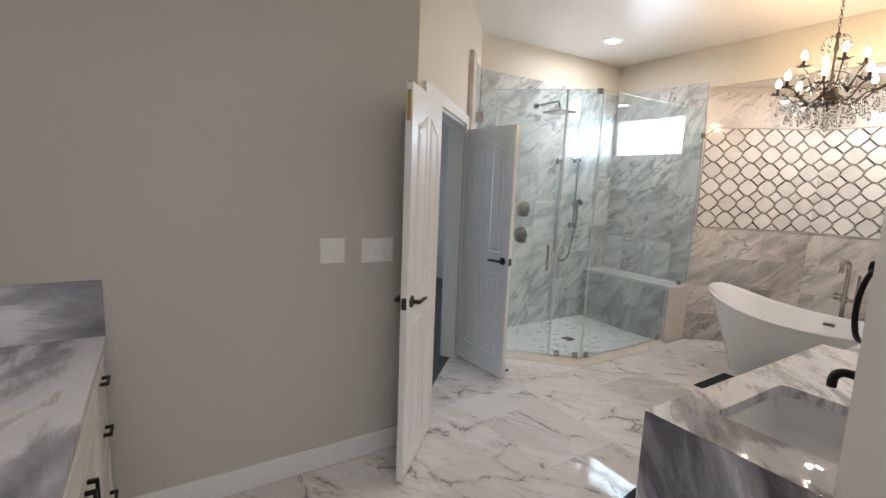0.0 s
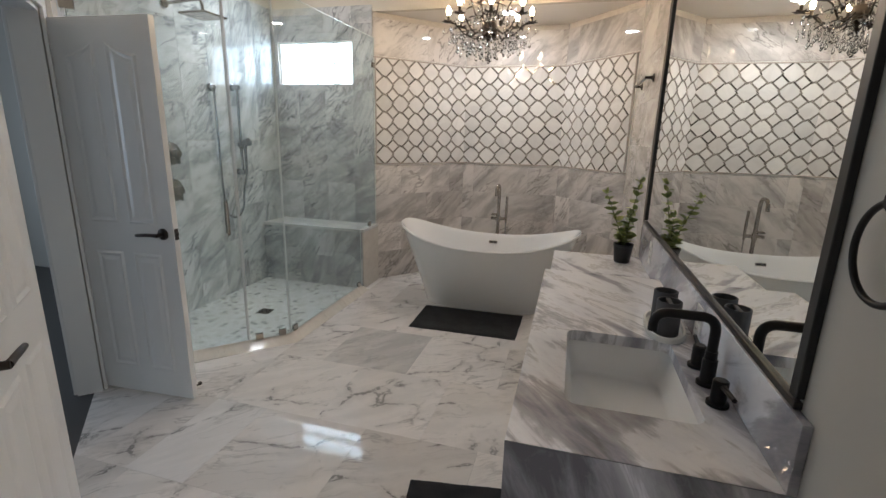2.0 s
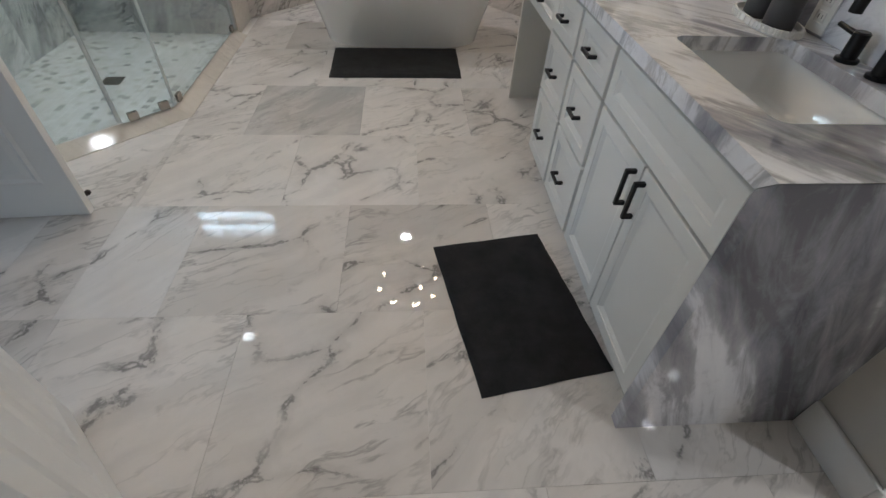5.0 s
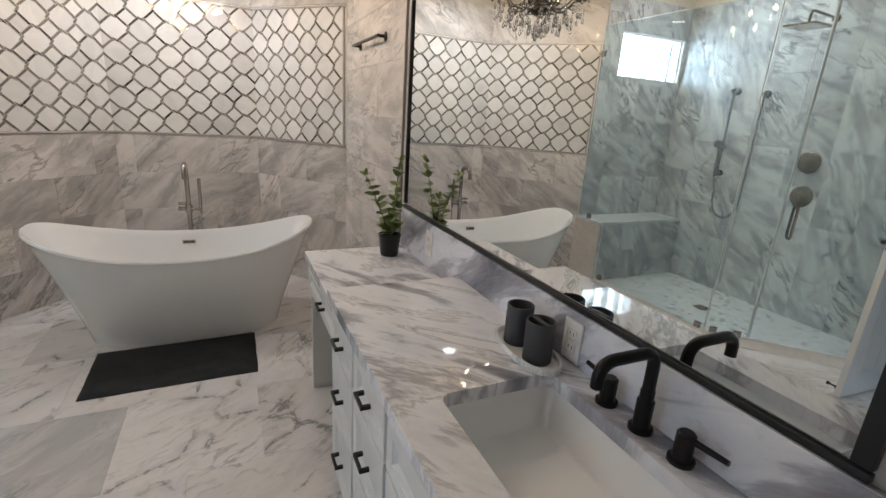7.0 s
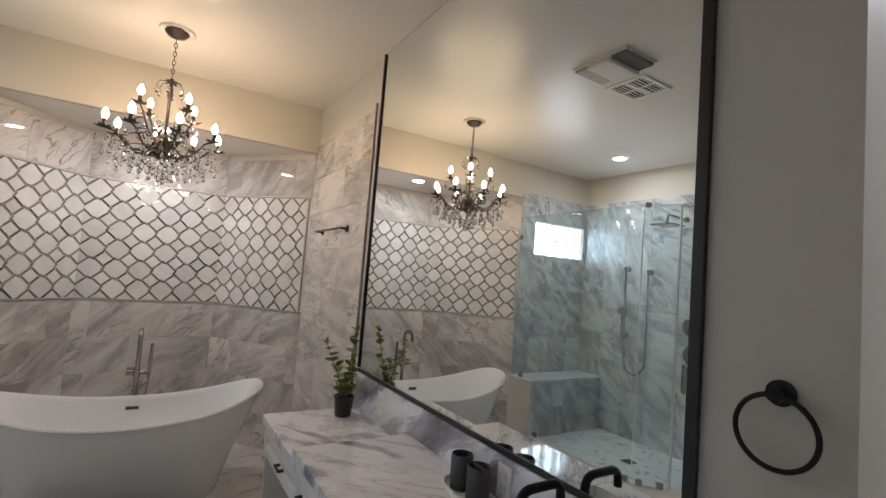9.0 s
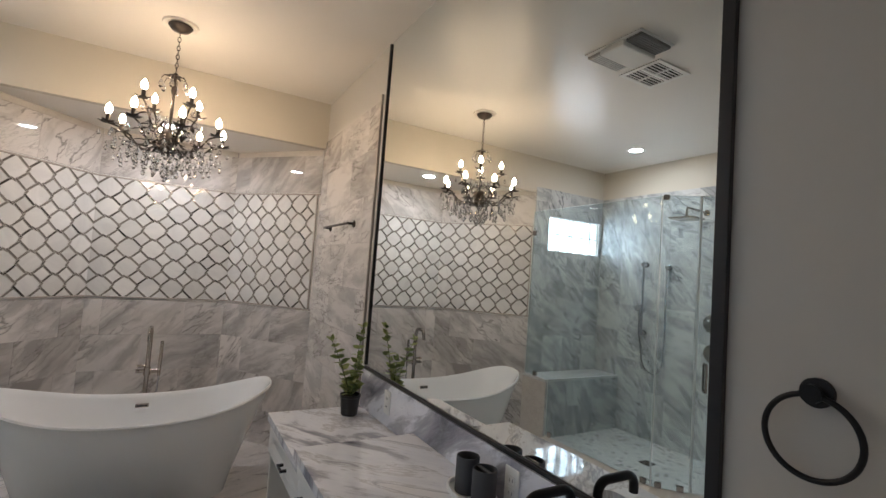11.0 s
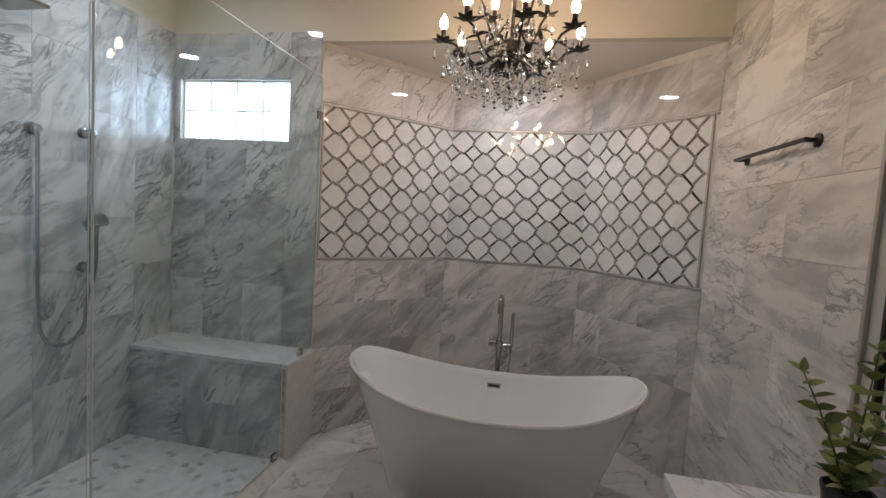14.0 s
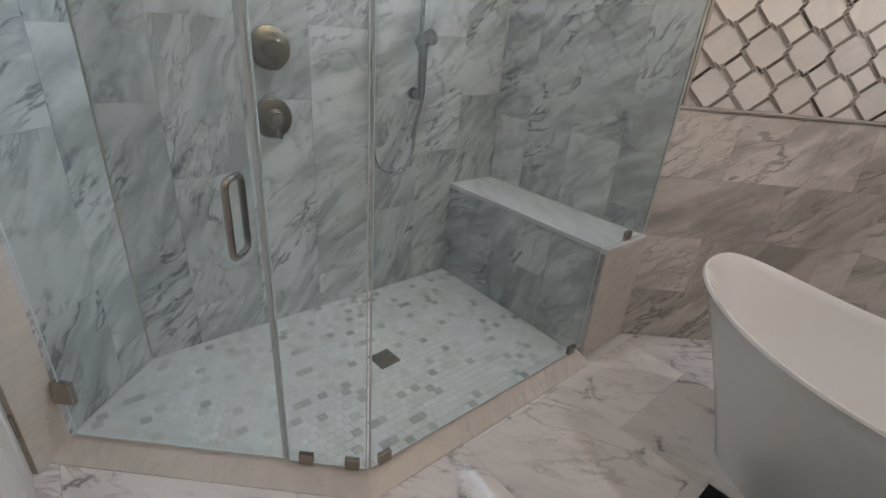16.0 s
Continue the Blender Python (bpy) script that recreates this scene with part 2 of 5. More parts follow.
DARK_SLOT = shader("dark_slot", (0.02, 0.02, 0.02), 0.7)
CUP = paint("charcoal_resin", (0.075, 0.072, 0.075), 0.6, 0.25)
SOIL = shader("soil", (0.05, 0.04, 0.03), 0.95)
POT = shader("black_pot", (0.015, 0.015, 0.015), 0.45)
STEM = shader("plant_stem", (0.10, 0.12, 0.04), 0.6)
MIRROR = shader("mirror_silver", (0.86, 0.89, 0.875), 0.0, 1.0)
HARDWOOD = paint("grey_plank_floor", (0.075, 0.072, 0.07), 0.45, 0.3)
CRYSTAL = shader("cut_crystal", (1, 1, 1), 0.02, 0.0, Transmission_Weight=1.0, IOR=1.6)
GLASS = shader("shower_glass", (0.82, 0.91, 0.92), 0.0, 0.0, Transmission_Weight=1.0, IOR=1.45)
BLOCK = shader("glass_block", (0.96, 0.98, 1.0), 0.12, 0.0, Transmission_Weight=1.0, IOR=1.1)


def glow(name, color, power):
    m = shader(name, (0, 0, 0), 0.5)
    p = m.node_tree.nodes["Principled BSDF"]
    p.inputs["Emission Color"].default_value = (*color, 1)
    p.inputs["Emission Strength"].default_value = power
    return m


BULB = glow("bulb_glow", (1.0, 0.72, 0.44), BULB_POWER)
CAN_GLOW = glow("downlight_glow", (1.0, 0.97, 0.93), CAN_POWER)


def leaf_material():
    m = shader("leaf_green", (0.08, 0.16, 0.035), 0.4)
    info = m.node_tree.nodes.new("ShaderNodeNewGeometry")
    wire(m, ramp(m, info.outputs["Random Per Island"], [(0.0, (0.11, 0.15, 0.04)), (0.5, (0.22, 0.27, 0.075)), (1.0, (0.40, 0.43, 0.16))]), base(m))
    return m


def mat_fabric():
    m = shader("black_pile", (0.02, 0.02, 0.021), 0.95)
    v = coords(m)
    wire(m, ramp(m, noise_tex(m, v, 9, 5, 0.7), [(0.35, (0.006, 0.006, 0.007)), (0.7, (0.020, 0.020, 0.022))]), base(m))
    relief(m, noise_tex(m, v, 380, 4), 0.6, 0.003)
    return m


LEAF, PILE = leaf_material(), mat_fabric()


# ---- mesh helpers ----
def box(bm, x0, x1, y0, y1, z0, z1, bevel=0.0):
    r = bmesh.ops.create_cube(bm, size=1, matrix=Matrix.Translation(((x0 + x1) / 2, (y0 + y1) / 2, (z0 + z1) / 2)) @ Matrix.Diagonal((x1 - x0, y1 - y0, z1 - z0, 1)))
    if bevel:
        edges = list({e for v in r["verts"] for e in v.link_edges})
        bmesh.ops.bevel(bm, geom=edges, offset=bevel, segments=2, affect="EDGES", profile=0.5)


def prism(bm, pts, z0, z1):
    """An upright block over a flat outline."""
    low, top = [bm.verts.new((x, y, z0)) for x, y in pts], [bm.verts.new((x, y, z1)) for x, y in pts]
    n = len(pts)
    bm.faces.new(low[::-1])
    bm.faces.new(top)
    for i in range(n):
        bm.faces.new((low[i], low[(i + 1) % n], top[(i + 1) % n], top[i]))


def lathe(bm, profile, steps=24, at=(0, 0, 0), m=None):
    """A turned shape: rows of radius and height; ends close where the radius is 0."""
    rings, mat = [], (m or Matrix.Identity(4))
    for r, z in profile:
        if r < 1e-6:
            rings.append([bm.verts.new(mat @ Vector((at[0], at[1], at[2] + z)))])
        else:
            rings.append([bm.verts.new(mat @ Vector((at[0] + r * math.cos(a), at[1] + r * math.sin(a), at[2] + z))) for a in np.linspace(0, 2 * math.pi, steps, endpoint=False)])
    for a, b in zip(rings, rings[1:]):
        for i in range(max(len(a), len(b))):
            j = (i + 1) % max(len(a), len(b))
            if len(a) == 1 and len(b) > 1:
                bm.faces.new((a[0], b[j], b[i]))
            elif len(b) == 1 and len(a) > 1:
                bm.faces.new((a[i], a[j], b[0]))
            elif len(a) > 1:
                bm.faces.new((a[i], a[j], b[j], b[i]))


def tube(bm, pts, r, steps=10, ends=True):
    """A round bar along a line of points; r may be a list."""
    pts = [Vector(p) for p in pts]
    rs = r if isinstance(r, (list, tuple)) else [r] * len(pts)
    rings, side = [], None
    for i, p in enumerate(pts):
        way = (pts[min(i + 1, len(pts) - 1)] - pts[max(i - 1, 0)]).normalized()
        if side is None:
            side = way.orthogonal().normalized()
        side = (side - way * side.dot(way)).normalized()
        up = way.cross(side)
        rings.append([bm.verts.new(p + rs[i] * (side * math.cos(a) + up * math.sin(a))) for a in np.linspace(0, 2 * math.pi, steps, endpoint=False)])
    for a, b in zip(rings, rings[1:]):
        for i in range(steps):
            bm.faces.new((a[i], a[(i + 1) % steps], b[(i + 1) % steps], b[i]))
    if ends:
        bm.faces.new(rings[0][::-1])
        bm.faces.new(rings[-1])


def arc(p, r, n=8):
    """The line through p with its inner corners rounded to r."""
    out = [Vector(p[0])]
    for a, b, c in zip(p, p[1:], p[2:]):
        a, b, c = Vector(a), Vector(b), Vector(c)
        s, e = b + (a - b).normalized() * r, b + (c - b).normalized() * r
        for t in np.linspace(0, 1, n):
            out.append((1 - t) ** 2 * s + 2 * t * (1 - t) * b + t * t * e)
    out.append(Vector(p[-1]))
    return out


def mesh_of(name, bm, material, smooth=False):
    bmesh.ops.recalc_face_normals(bm, faces=bm.faces)
    me = bpy.data.meshes.new(name)
    bm.to_mesh(me)
    bm.free()
    me.materials.append(material)
    if smooth:
        me.polygons.foreach_set("use_smooth", [True] * len(me.polygons))
        me.set_sharp_from_angle(angle=radians(38))
    return me


def part(name, bm, material, parent=None, label="", smooth=False, at=None):
    ob = new(name, mesh_of(name, bm, material, smooth))
    if at is not None:
        ob.matrix_world = at
    if parent:
        ob.parent = parent
    return tagged(ob, label)


def thing(name, m, label, category, group=""):
    ob = new(name)
    ob.matrix_world = m
    ob.empty_display_size = 0.1
    return tagged(ob, label, category, group)


def single(name, bm, material, label, category, m=None, smooth=False, group=""):
    return tagged(part(name, bm, material, None, label, smooth, m), label, category, group)


def structure(name, bm, material, label="", smooth=False):
    return tagged(part(name, bm, material, None, label, smooth), label, kind="structure")


def B():
    return bmesh.new()


# ---- the room: y runs along the vanity wall, x = 0 is that wall's face ----
CEIL, TILE_TOP, ALC_TOP = 3.03, 2.69, 2.635
XL, YW = -3.515, 3.46            # shower's fixture wall, window wall
XS = -2.02                       # grey wall with the switches
BAY = [(-2.415, 3.46), (-1.68, 4.28), (-0.62, 4.28), (0.0, 3.53)]
D0, D1 = Vector((-2.02, -0.10)), Vector((-3.515, 1.395))   # the wall set at 45 degrees
H1, H2 = Vector((-2.155, 0.035)), Vector((-3.035, 0.915))  # door jambs on it
DIAG = (D1 - D0).normalized()
OUT = Vector((-0.7071, -0.7071))


def slab(pts, z0, z1, material, name, label):
    b = B()
    prism(b, pts, z0, z1)
    return structure(name, b, material, label)


def run(a, b_, t, out):
    """Footprint of a wall from a to b with its thickness towards out."""
    a, b_, out = Vector(a), Vector(b_), Vector(out)
    return [a, b_, b_ + out * t, a + out * t]


# floor base, ceiling
b = B(); box(b, -7.2, 2.4, -3.2, 5.2, -0.12, -0.012)
floor = structure("floor", b, GROUT, "polished marble tile floor with thin joints")
b = B(); prism(b, [(-3.66, -3.2), (2.4, -3.2), (2.4, 3.46), (-3.66, 3.46)], CEIL, CEIL + 0.12)
structure("ceiling", b, CEIL_PAINT, "smooth off-white painted ceiling")
b = B(); prism(b, [(-2.55, 3.47), (0.12, 3.47), (0.12, 4.5), (-2.55, 4.5)], ALC_TOP, ALC_TOP + 0.12)
structure("ceiling_alcove", b, CEIL_PAINT, "lowered painted ceiling of the tub alcove")

# walls
slab(run((0, -0.235), (0, 3.6), 0.14, (1, 0)), 0, CEIL, WALL_PAINT, "wall_east", "grey painted wall behind the vanity and mirror")
slab(run((XL, 1.38), (XL, YW + 0.14), 0.14, (-1, 0)), 0, CEIL, WARM_LIT_PAINT, "wall_west", "painted wall above the shower tile, chandelier's warmth put into its colour")
b = B()
WX0, WX1, WZ0, WZ1 = -3.46, -2.64, 1.98, 2.385   # window opening
for x0, x1, z0, z1 in ((XL, WX0, 0, CEIL), (WX1, -2.415, 0, CEIL), (WX0, WX1, 0, WZ0), (WX0, WX1, WZ1, CEIL)):
    box(b, x0, x1, YW, YW + 0.14, z0, z1)
structure("wall_north", b, WARM_LIT_PAINT, "painted wall above the shower tile, chandelier's warmth put into its colour")
b = B(); box(b, -2.415, 0.0, YW, YW + 0.06, ALC_TOP - 0.004, CEIL)
structure("wall_soffit", b, WARM_LIT_PAINT, "painted soffit over the tub alcove, chandelier's warmth put into its colour")
for i, (p, q) in enumerate(zip(BAY, BAY[1:])):
    d = (Vector(q) - Vector(p)).normalized()
    slab(run(Vector(p) - d * (0.0 if i == 0 else 0.04), Vector(q) + d * 0.04, 0.12, (-d.y, d.x)), 0, ALC_TOP + 0.05, GROUT, "wall_bay_%d" % (i + 1), "marble clad alcove wall")
slab(run((XS, -3.2), (XS, -0.10), 0.12, (-1, 0)), 0, CEIL, WALL_PAINT, "wall_switches", "grey painted wall with the light switches")
b = B()
prism(b, run(D0, H1, 0.12, OUT), 0, CEIL)
prism(b, run(H2, D1, 0.12, OUT), 0, CEIL)
prism(b, run(H1, H2, 0.12, OUT), 2.075, CEIL)
structure("wall_doorway", b, WARM_LIT_PAINT, "painted wall set at an angle with a double doorway")
slab(run((-2.02, -2.16), (2.4, -2.16), 0.12, (0, -1)), 0, CEIL, WALL_PAINT, "wall_south", "plain grey wall")
slab(run((2.0, -2.16), (2.0, 0.2), 0.12, (1, 0)), 0, CEIL, WALL_PAINT, "wall_hall_end", "plain grey wall")
slab(run((0.14, 0.0), (2.1, 0.0), 0.12, (0, 1)), 0, CEIL, WALL_PAINT, "wall_hall_side", "plain grey wall")

# the room beyond the double doors
b = B(); prism(b, [(-6.6, -3.0), (-2.2, -3.0), (-2.2, 0.02), (-3.6, 1.42), (-3.6, 2.6), (-6.6, 2.6)], -0.011, -0.002)
structure("floor_bedroom", b, HARDWOOD, "dark grey plank floor beyond the doors")
b = B(); prism(b, [(-6.7, -3.1), (-2.15, -3.1), (-2.15, -0.14), (-3.62, 1.33), (-3.62, 2.7), (-6.7, 2.7)], 2.7, 2.8)
structure("ceiling_bedroom", b, CEIL_PAINT, "plain ceiling of the next room")
b = B()
for y0, y1, z0, z1 in ((-3.1, -1.6, 0, 2.7), (1.2, 2.7, 0, 2.7), (-1.6, 1.2, 0, 0.6), (-1.6, 1.2, 2.3, 2.7)):
    box(b, -6.72, -6.6, y0, y1, z0, z1)
structure("wall_bedroom_west", b, WALL_PAINT, "grey wall with a wide window opening")
slab([(-6.7, 2.6), (-3.66, 2.6), (-3.66, 2.72), (-6.7, 2.72)], 0, 2.7, WALL_PAINT, "wall_bedroom_north", "plain grey wall")
slab([(-6.7, -3.1), (-2.15, -3.1), (-2.14, -2.98), (-6.7, -2.98)], 0, 2.7, WALL_PAINT, "wall_bedroom_south", "plain grey wall")
b = B(); box(b, -3.68, -3.655, 1.45, 2.6, 0, 0.14, 0.004)
structure("baseboard", b, WHITE_PAINT, "white painted baseboard beyond the doors")
daylight("bedroom_daylight", look((-6.75, -0.2, 1.45), (-3.0, -0.2, 1.2)), 2.8, 1.7, ROOM_DAY, (0.72, 0.86, 1.0))

# baseboards in the bathroom
b = B(); box(b, XS, XS + 0.016, -1.52, -0.10, 0, 0.125, 0.005)
structure("baseboard", b, WHITE_PAINT, "tall white painted baseboard")
b = B(); box(b, -0.016, 0.0, -0.235, -0.002, 0, 0.125, 0.005)
structure("baseboard", b, WHITE_PAINT, "tall white painted baseboard")
b = B(); box(b, -0.016, 0.14, -0.251, -0.235, 0, 0.125, 0.005)
structure("baseboard", b, WHITE_PAINT, "tall white painted baseboard")


def along(p, q, z=0.0):
    """A pose whose x runs from p to q, z up, y pointing to the left of that way."""
    d = (Vector(q) - Vector(p)).normalized()
    return Matrix(((d.x, -d.y, 0, p[0]), (d.y, d.x, 0, p[1]), (0, 0, 1, z), (0, 0, 0, 1)))


# door casing on the angled wall (local x from the near jamb to the far one, y out into the next room)
FR = along(H1, H2)
WID = (H2 - H1).length
b = B()
for side in (-0.02, 0.12 + 0.004):
    box(b, -0.075, 0.0, side, side + 0.016, 0, 2.145, 0.003)
    box(b, WID, WID + 0.075, side, side + 0.016, 0, 2.145, 0.003)
    box(b, -0.075, WID + 0.075, side - 0.001, side + 0.017, 2.075, 2.15, 0.003)
box(b, -0.001, 0.018, 0, 0.12, 0, 2.075)
box(b, WID - 0.018, WID + 0.001, 0, 0.12, 0, 2.075)
box(b, 0.018, WID - 0.018, 0, 0.12, 2.055, 2.074)
b.transform(FR)
structure("door_casing", b, WHITE_PAINT, "white painted door casing and jambs")


def door_leaf(m, flip, label):
    """A moulded panel leaf, hinged at local x = 0, 0.035 thick along y, with levers near its free edge."""
    W, H, T = 0.605, 2.035, 0.035
    d = thing("door", m, label, "door")
    b = B()
    box(b, 0, W, 0, T, 0.012, H, 0.0015)
    leaf = part("leaf", b, WHITE_PAINT, d, smooth=False)
    for face in (0, 1):
        for px in (0.095, 0.335):
            for z0, z1, arch in ((1.02, 1.86, 0.06), (0.17, 0.86, 0.0)):
                b = B()
                w = 0.175
                top = [(px + w * s, z1 + arch * (s if px < 0.2 else 1 - s) ** 1.5) for s in np.linspace(0, 1, 7)] if arch else [(px, z1), (px + w, z1)]
                outline = [(px, z0), (px + w, z0)] + top[::-1]
                cx, cz = px + w / 2, (z0 + z1) / 2
                yy, sg = (0.0, -1) if face == 0 else (T, 1)
                levels = []
                for inset, rise in ((0.0, 0.0), (0.012, 0.007), (0.026, 0.0015), (0.05, 0.006)):
                    ring = []
                    for x, z in outline:
                        dx, dz = x - cx, z - cz
                        ring.append(b.verts.new((cx + dx * (1 - inset / (w / 2)), yy + sg * rise, cz + dz * (1 - inset / ((z1 - z0) / 2)))))
                    levels.append(ring)
                for r0, r1 in zip(levels, levels[1:]):
                    for i in range(len(r0)):
                        j = (i + 1) % len(r0)
                        b.faces.new((r0[i], r0[j], r1[j], r1[i]))
                b.faces.new(levels[-1])
                part("panel", b, WHITE_PAINT, leaf)
    for z in (0.22, 1.02, 1.82):
        b = B()
        lathe(b, [(0, -0.045), (0.007, -0.045), (0.007, 0.045), (0, 0.045)], 10, (-0.004, T + 0.003 if flip else -0.003, z))
        box(b, -0.0015, 0.0, 0.002, T - 0.002, z - 0.045, z + 0.045)
        part("hinge", b, NICKEL, d, "brushed nickel hinge", True)
    zh, xh = 0.975, W - 0.065
    for sg, y0 in ((-1, 0.0), (1, T)):
        b = B()
        turn = pose(xh, y0, zh, 90 if sg < 0 else -90)
        lathe(b, [(0, 0), (0.031, 0), (0.031, 0.006), (0.025, 0.012), (0.011, 0.014), (0.011, 0.05), (0, 0.05)], 20, m=turn)
        tube(b, arc([(xh, y0 + sg * 0.045, zh), (xh - 0.06, y0 + sg * 0.05, zh + 0.002), (xh - 0.125, y0 + sg * 0.047, zh - 0.006)], 0.03, 5), [0.011] + [0.0095] * 5 + [0.008], 10)
        part("lever", b, BRONZE, d, "dark bronze lever handle", True)
    b = B()
    box(b, W, W + 0.0025, 0.005, T - 0.005, zh - 0.03, zh + 0.03)
    box(b, W + 0.0025, W + 0.012, 0.011, 0.024, zh - 0.01, zh + 0.01, 0.003)
    part("latch", b, BRONZE, d, "dark bronze latch plate")
    return d


LEAF1 = along((-2.125, 0.09), (-1.705, -0.325))
d1 = door_leaf(LEAF1, False, "white moulded panel door swung fully open past the wall corner")
b = B(); box(b, 0.6055, 0.608, 0.008, 0.027, 1.86, 2.0); box(b, 0.56, 0.607, 0.01, 0.025, 2.034, 2.039)
part("flush_bolt", b, BRASS, d1, "brass flush bolt on the edge")
LEAF2 = along((-3.05, 0.945), (-2.425, 0.985))
d2 = door_leaf(LEAF2, True, "white moulded panel door standing open, lit bluish from the next room")
b = B(); lathe(b, [(0, 0), (0.016, 0), (0.016, 0.012), (0.006, 0.016), (0.006, 0.05), (0.011, 0.052), (0.011, 0.064), (0, 0.064)], 14, m=pose(0.575, 0.035, 0.055, -90))
part("door_stop", b, BRONZE, d2, "dark rubber tipped door stop", True)

# ---- window of glass blocks ----
win = tagged(new("window_1"), "bright glass block window high in the shower wall", kind="structure")
b = B()
for x0, x1, z0, z1 in ((WX0, WX1, WZ0, WZ0 + 0.012), (WX0, WX1, WZ1 - 0.012, WZ1), (WX0, WX0 + 0.012, WZ0 + 0.012, WZ1 - 0.012), (WX1 - 0.012, WX1, WZ0 + 0.012, WZ1 - 0.012)):
    box(b, x0, x1, YW + 0.02, YW + 0.13, z0, z1)
part("window_frame", b, PLASTIC, win)
b = B()
NX, NZ = 4, 2
PW, PH = (WX1 - WX0 - 0.024) / NX, (WZ1 - WZ0 - 0.024) / NZ
for i in range(1, NX):
    box(b, WX0 + 0.012 + i * PW - 0.004, WX0 + 0.012 + i * PW + 0.004, YW + 0.025, YW + 0.12, WZ0 + 0.012, WZ1 - 0.012)
box(b, WX0 + 0.012, WX1 - 0.012, YW + 0.026, YW + 0.119, WZ0 + 0.012 + PH - 0.004, WZ0 + 0.012 + PH + 0.004)
part("joint", b, PLASTIC, win)
b = B(); box(b, -PW / 2 + 0.0045, PW / 2 - 0.0045, 0, 0.07, -PH / 2 + 0.0045, PH / 2 - 0.0045, 0.008)
block_mesh = mesh_of("pane", b, BLOCK)
for i in range(NX):
    for k in range(NZ):
        o = new("pane", block_mesh)
        o.location = (WX0 + 0.012 + (i + 0.5) * PW, YW + 0.035, WZ0 + 0.012 + (k + 0.5) * PH)
        o.parent, o.visible_shadow = win, False
daylight("shower_daylight", look(((WX0 + WX1) / 2, YW + 0.2, (WZ0 + WZ1) / 2), ((WX0 + WX1) / 2, 0, (WZ0 + WZ1) / 2)), 0.9, 0.5, SHOWER_DAY, (0.84, 0.93, 1.0))

# ---- bathtub: a double-slipper shell ----
TX, TY = -1.165, 3.17


def tub_ring(u, inner, n=72):
    """A level of the shell, u = 0 at the foot, 1 at the rim."""
    ring = []
    for a in np.linspace(0, 2 * math.pi, n, endpoint=False):
        c, s = math.cos(a), math.sin(a)
        ex = 2 / 2.5
        cx, sy = math.copysign(abs(c) ** ex, c), math.copysign(abs(s) ** ex, s)
        rim = 0.575 + 0.155 * abs(cx) ** 2.4
        if inner:
            half_x, half_y, z = 0.44 + 0.364 * u ** 0.9, 0.235 + 0.136 * u ** 0.7, 0.13 + (rim - 0.13) * u
        else:
            half_x, half_y, z = 0.562 + 0.256 * u ** 1.15, 0.285 + 0.10 * u ** 0.8, rim * u
        ring.append((cx * half_x, sy * half_y, z))
    return ring


tub = thing("bathtub", pose(TX, TY, 0.0), "white freestanding double-slipper acrylic bathtub", "bathtub")
b = B()
levels = [tub_ring(u, False) for u in (0.0, 0.02, 0.1, 0.22, 0.36, 0.5, 0.64, 0.78, 0.9, 0.965)]
lip = tub_ring(1.0, False)
levels.append([(x * 1.004, y * 1.008, z - 0.008) for x, y, z in lip])
levels.append([(x * 0.998, y * 0.995, z + 0.002) for x, y, z in lip])
levels.append([(x * 0.991, y * 0.98, z + 0.004) for x, y, z in lip])
levels += [[(x, y, z - 0.004) for x, y, z in tub_ring(1.0, True)]]
levels += [tub_ring(u, True) for u in (0.93, 0.8, 0.62, 0.45, 0.3, 0.17, 0.08, 0.02)]
rings = [[b.verts.new(p) for p in lv] for lv in levels]
for r0, r1 in zip(rings, rings[1:]):
    for i in range(len(r0)):
        b.faces.new((r0[i], r0[(i + 1) % len(r0)], r1[(i + 1) % len(r0)], r1[i]))
b.faces.new(rings[0][::-1])
c = b.verts.new((0, 0, 0.125))
for i in range(len(rings[-1])):
    b.faces.new((rings[-1][i], rings[-1][(i + 1) % len(rings[-1])], c))
part("shell", b, ACRYLIC, tub, smooth=True)
b = B(); box(b, -0.042, 0.042, -0.004, 0.004, -0.014, 0.014, 0.003)
b.transform(pose(0, 0.318, 0.505, -10))
over = part("overflow", b, NICKEL, tub, "brushed nickel overflow slot")
b = B(); box(b, -0.034, 0.034, -0.006, -0.0042, -0.006, 0.006)
b.transform(pose(0, 0.318, 0.505, -10))
part("slot", b, DARK_SLOT, over)
b = B(); lathe(b, [(0, 0.005), (0.03, 0.005), (0.034, 0)], 20, (0, 0.0, 0.126))
part("drain", b, CHROME, tub, "chrome drain", True)

# floor-standing tub filler
fill = thing("tub_filler", pose(-1.165, 3.74, 0), "brushed nickel floor-standing tub filler with hand shower", "faucet")
b = B(); lathe(b, [(0, 0), (0.045, 0), (0.045, 0.008), (0.03, 0.014), (0.0, 0.014)], 24)
part("base", b, NICKEL, fill, smooth=True)
b = B(); tube(b, arc([(0, 0, 0.01), (0, 0, 1.045), (0, -0.17, 1.045), (0, -0.17, 0.95)], 0.075, 9), 0.0165, 14)
part("spout", b, NICKEL, fill, smooth=True)
b = B(); tube(b, [(-0.075, 0, 0.70), (0.085, 0, 0.70)], 0.015, 12); lathe(b, [(0, 0), (0.024, 0), (0.024, 0.06), (0, 0.06)], 16, (0, 0, 0.67))
tube(b, [(-0.07, 0, 0.74), (0.0, 0, 0.74)], 0.011, 10)
part("valve", b, NICKEL, fill, smooth=True)
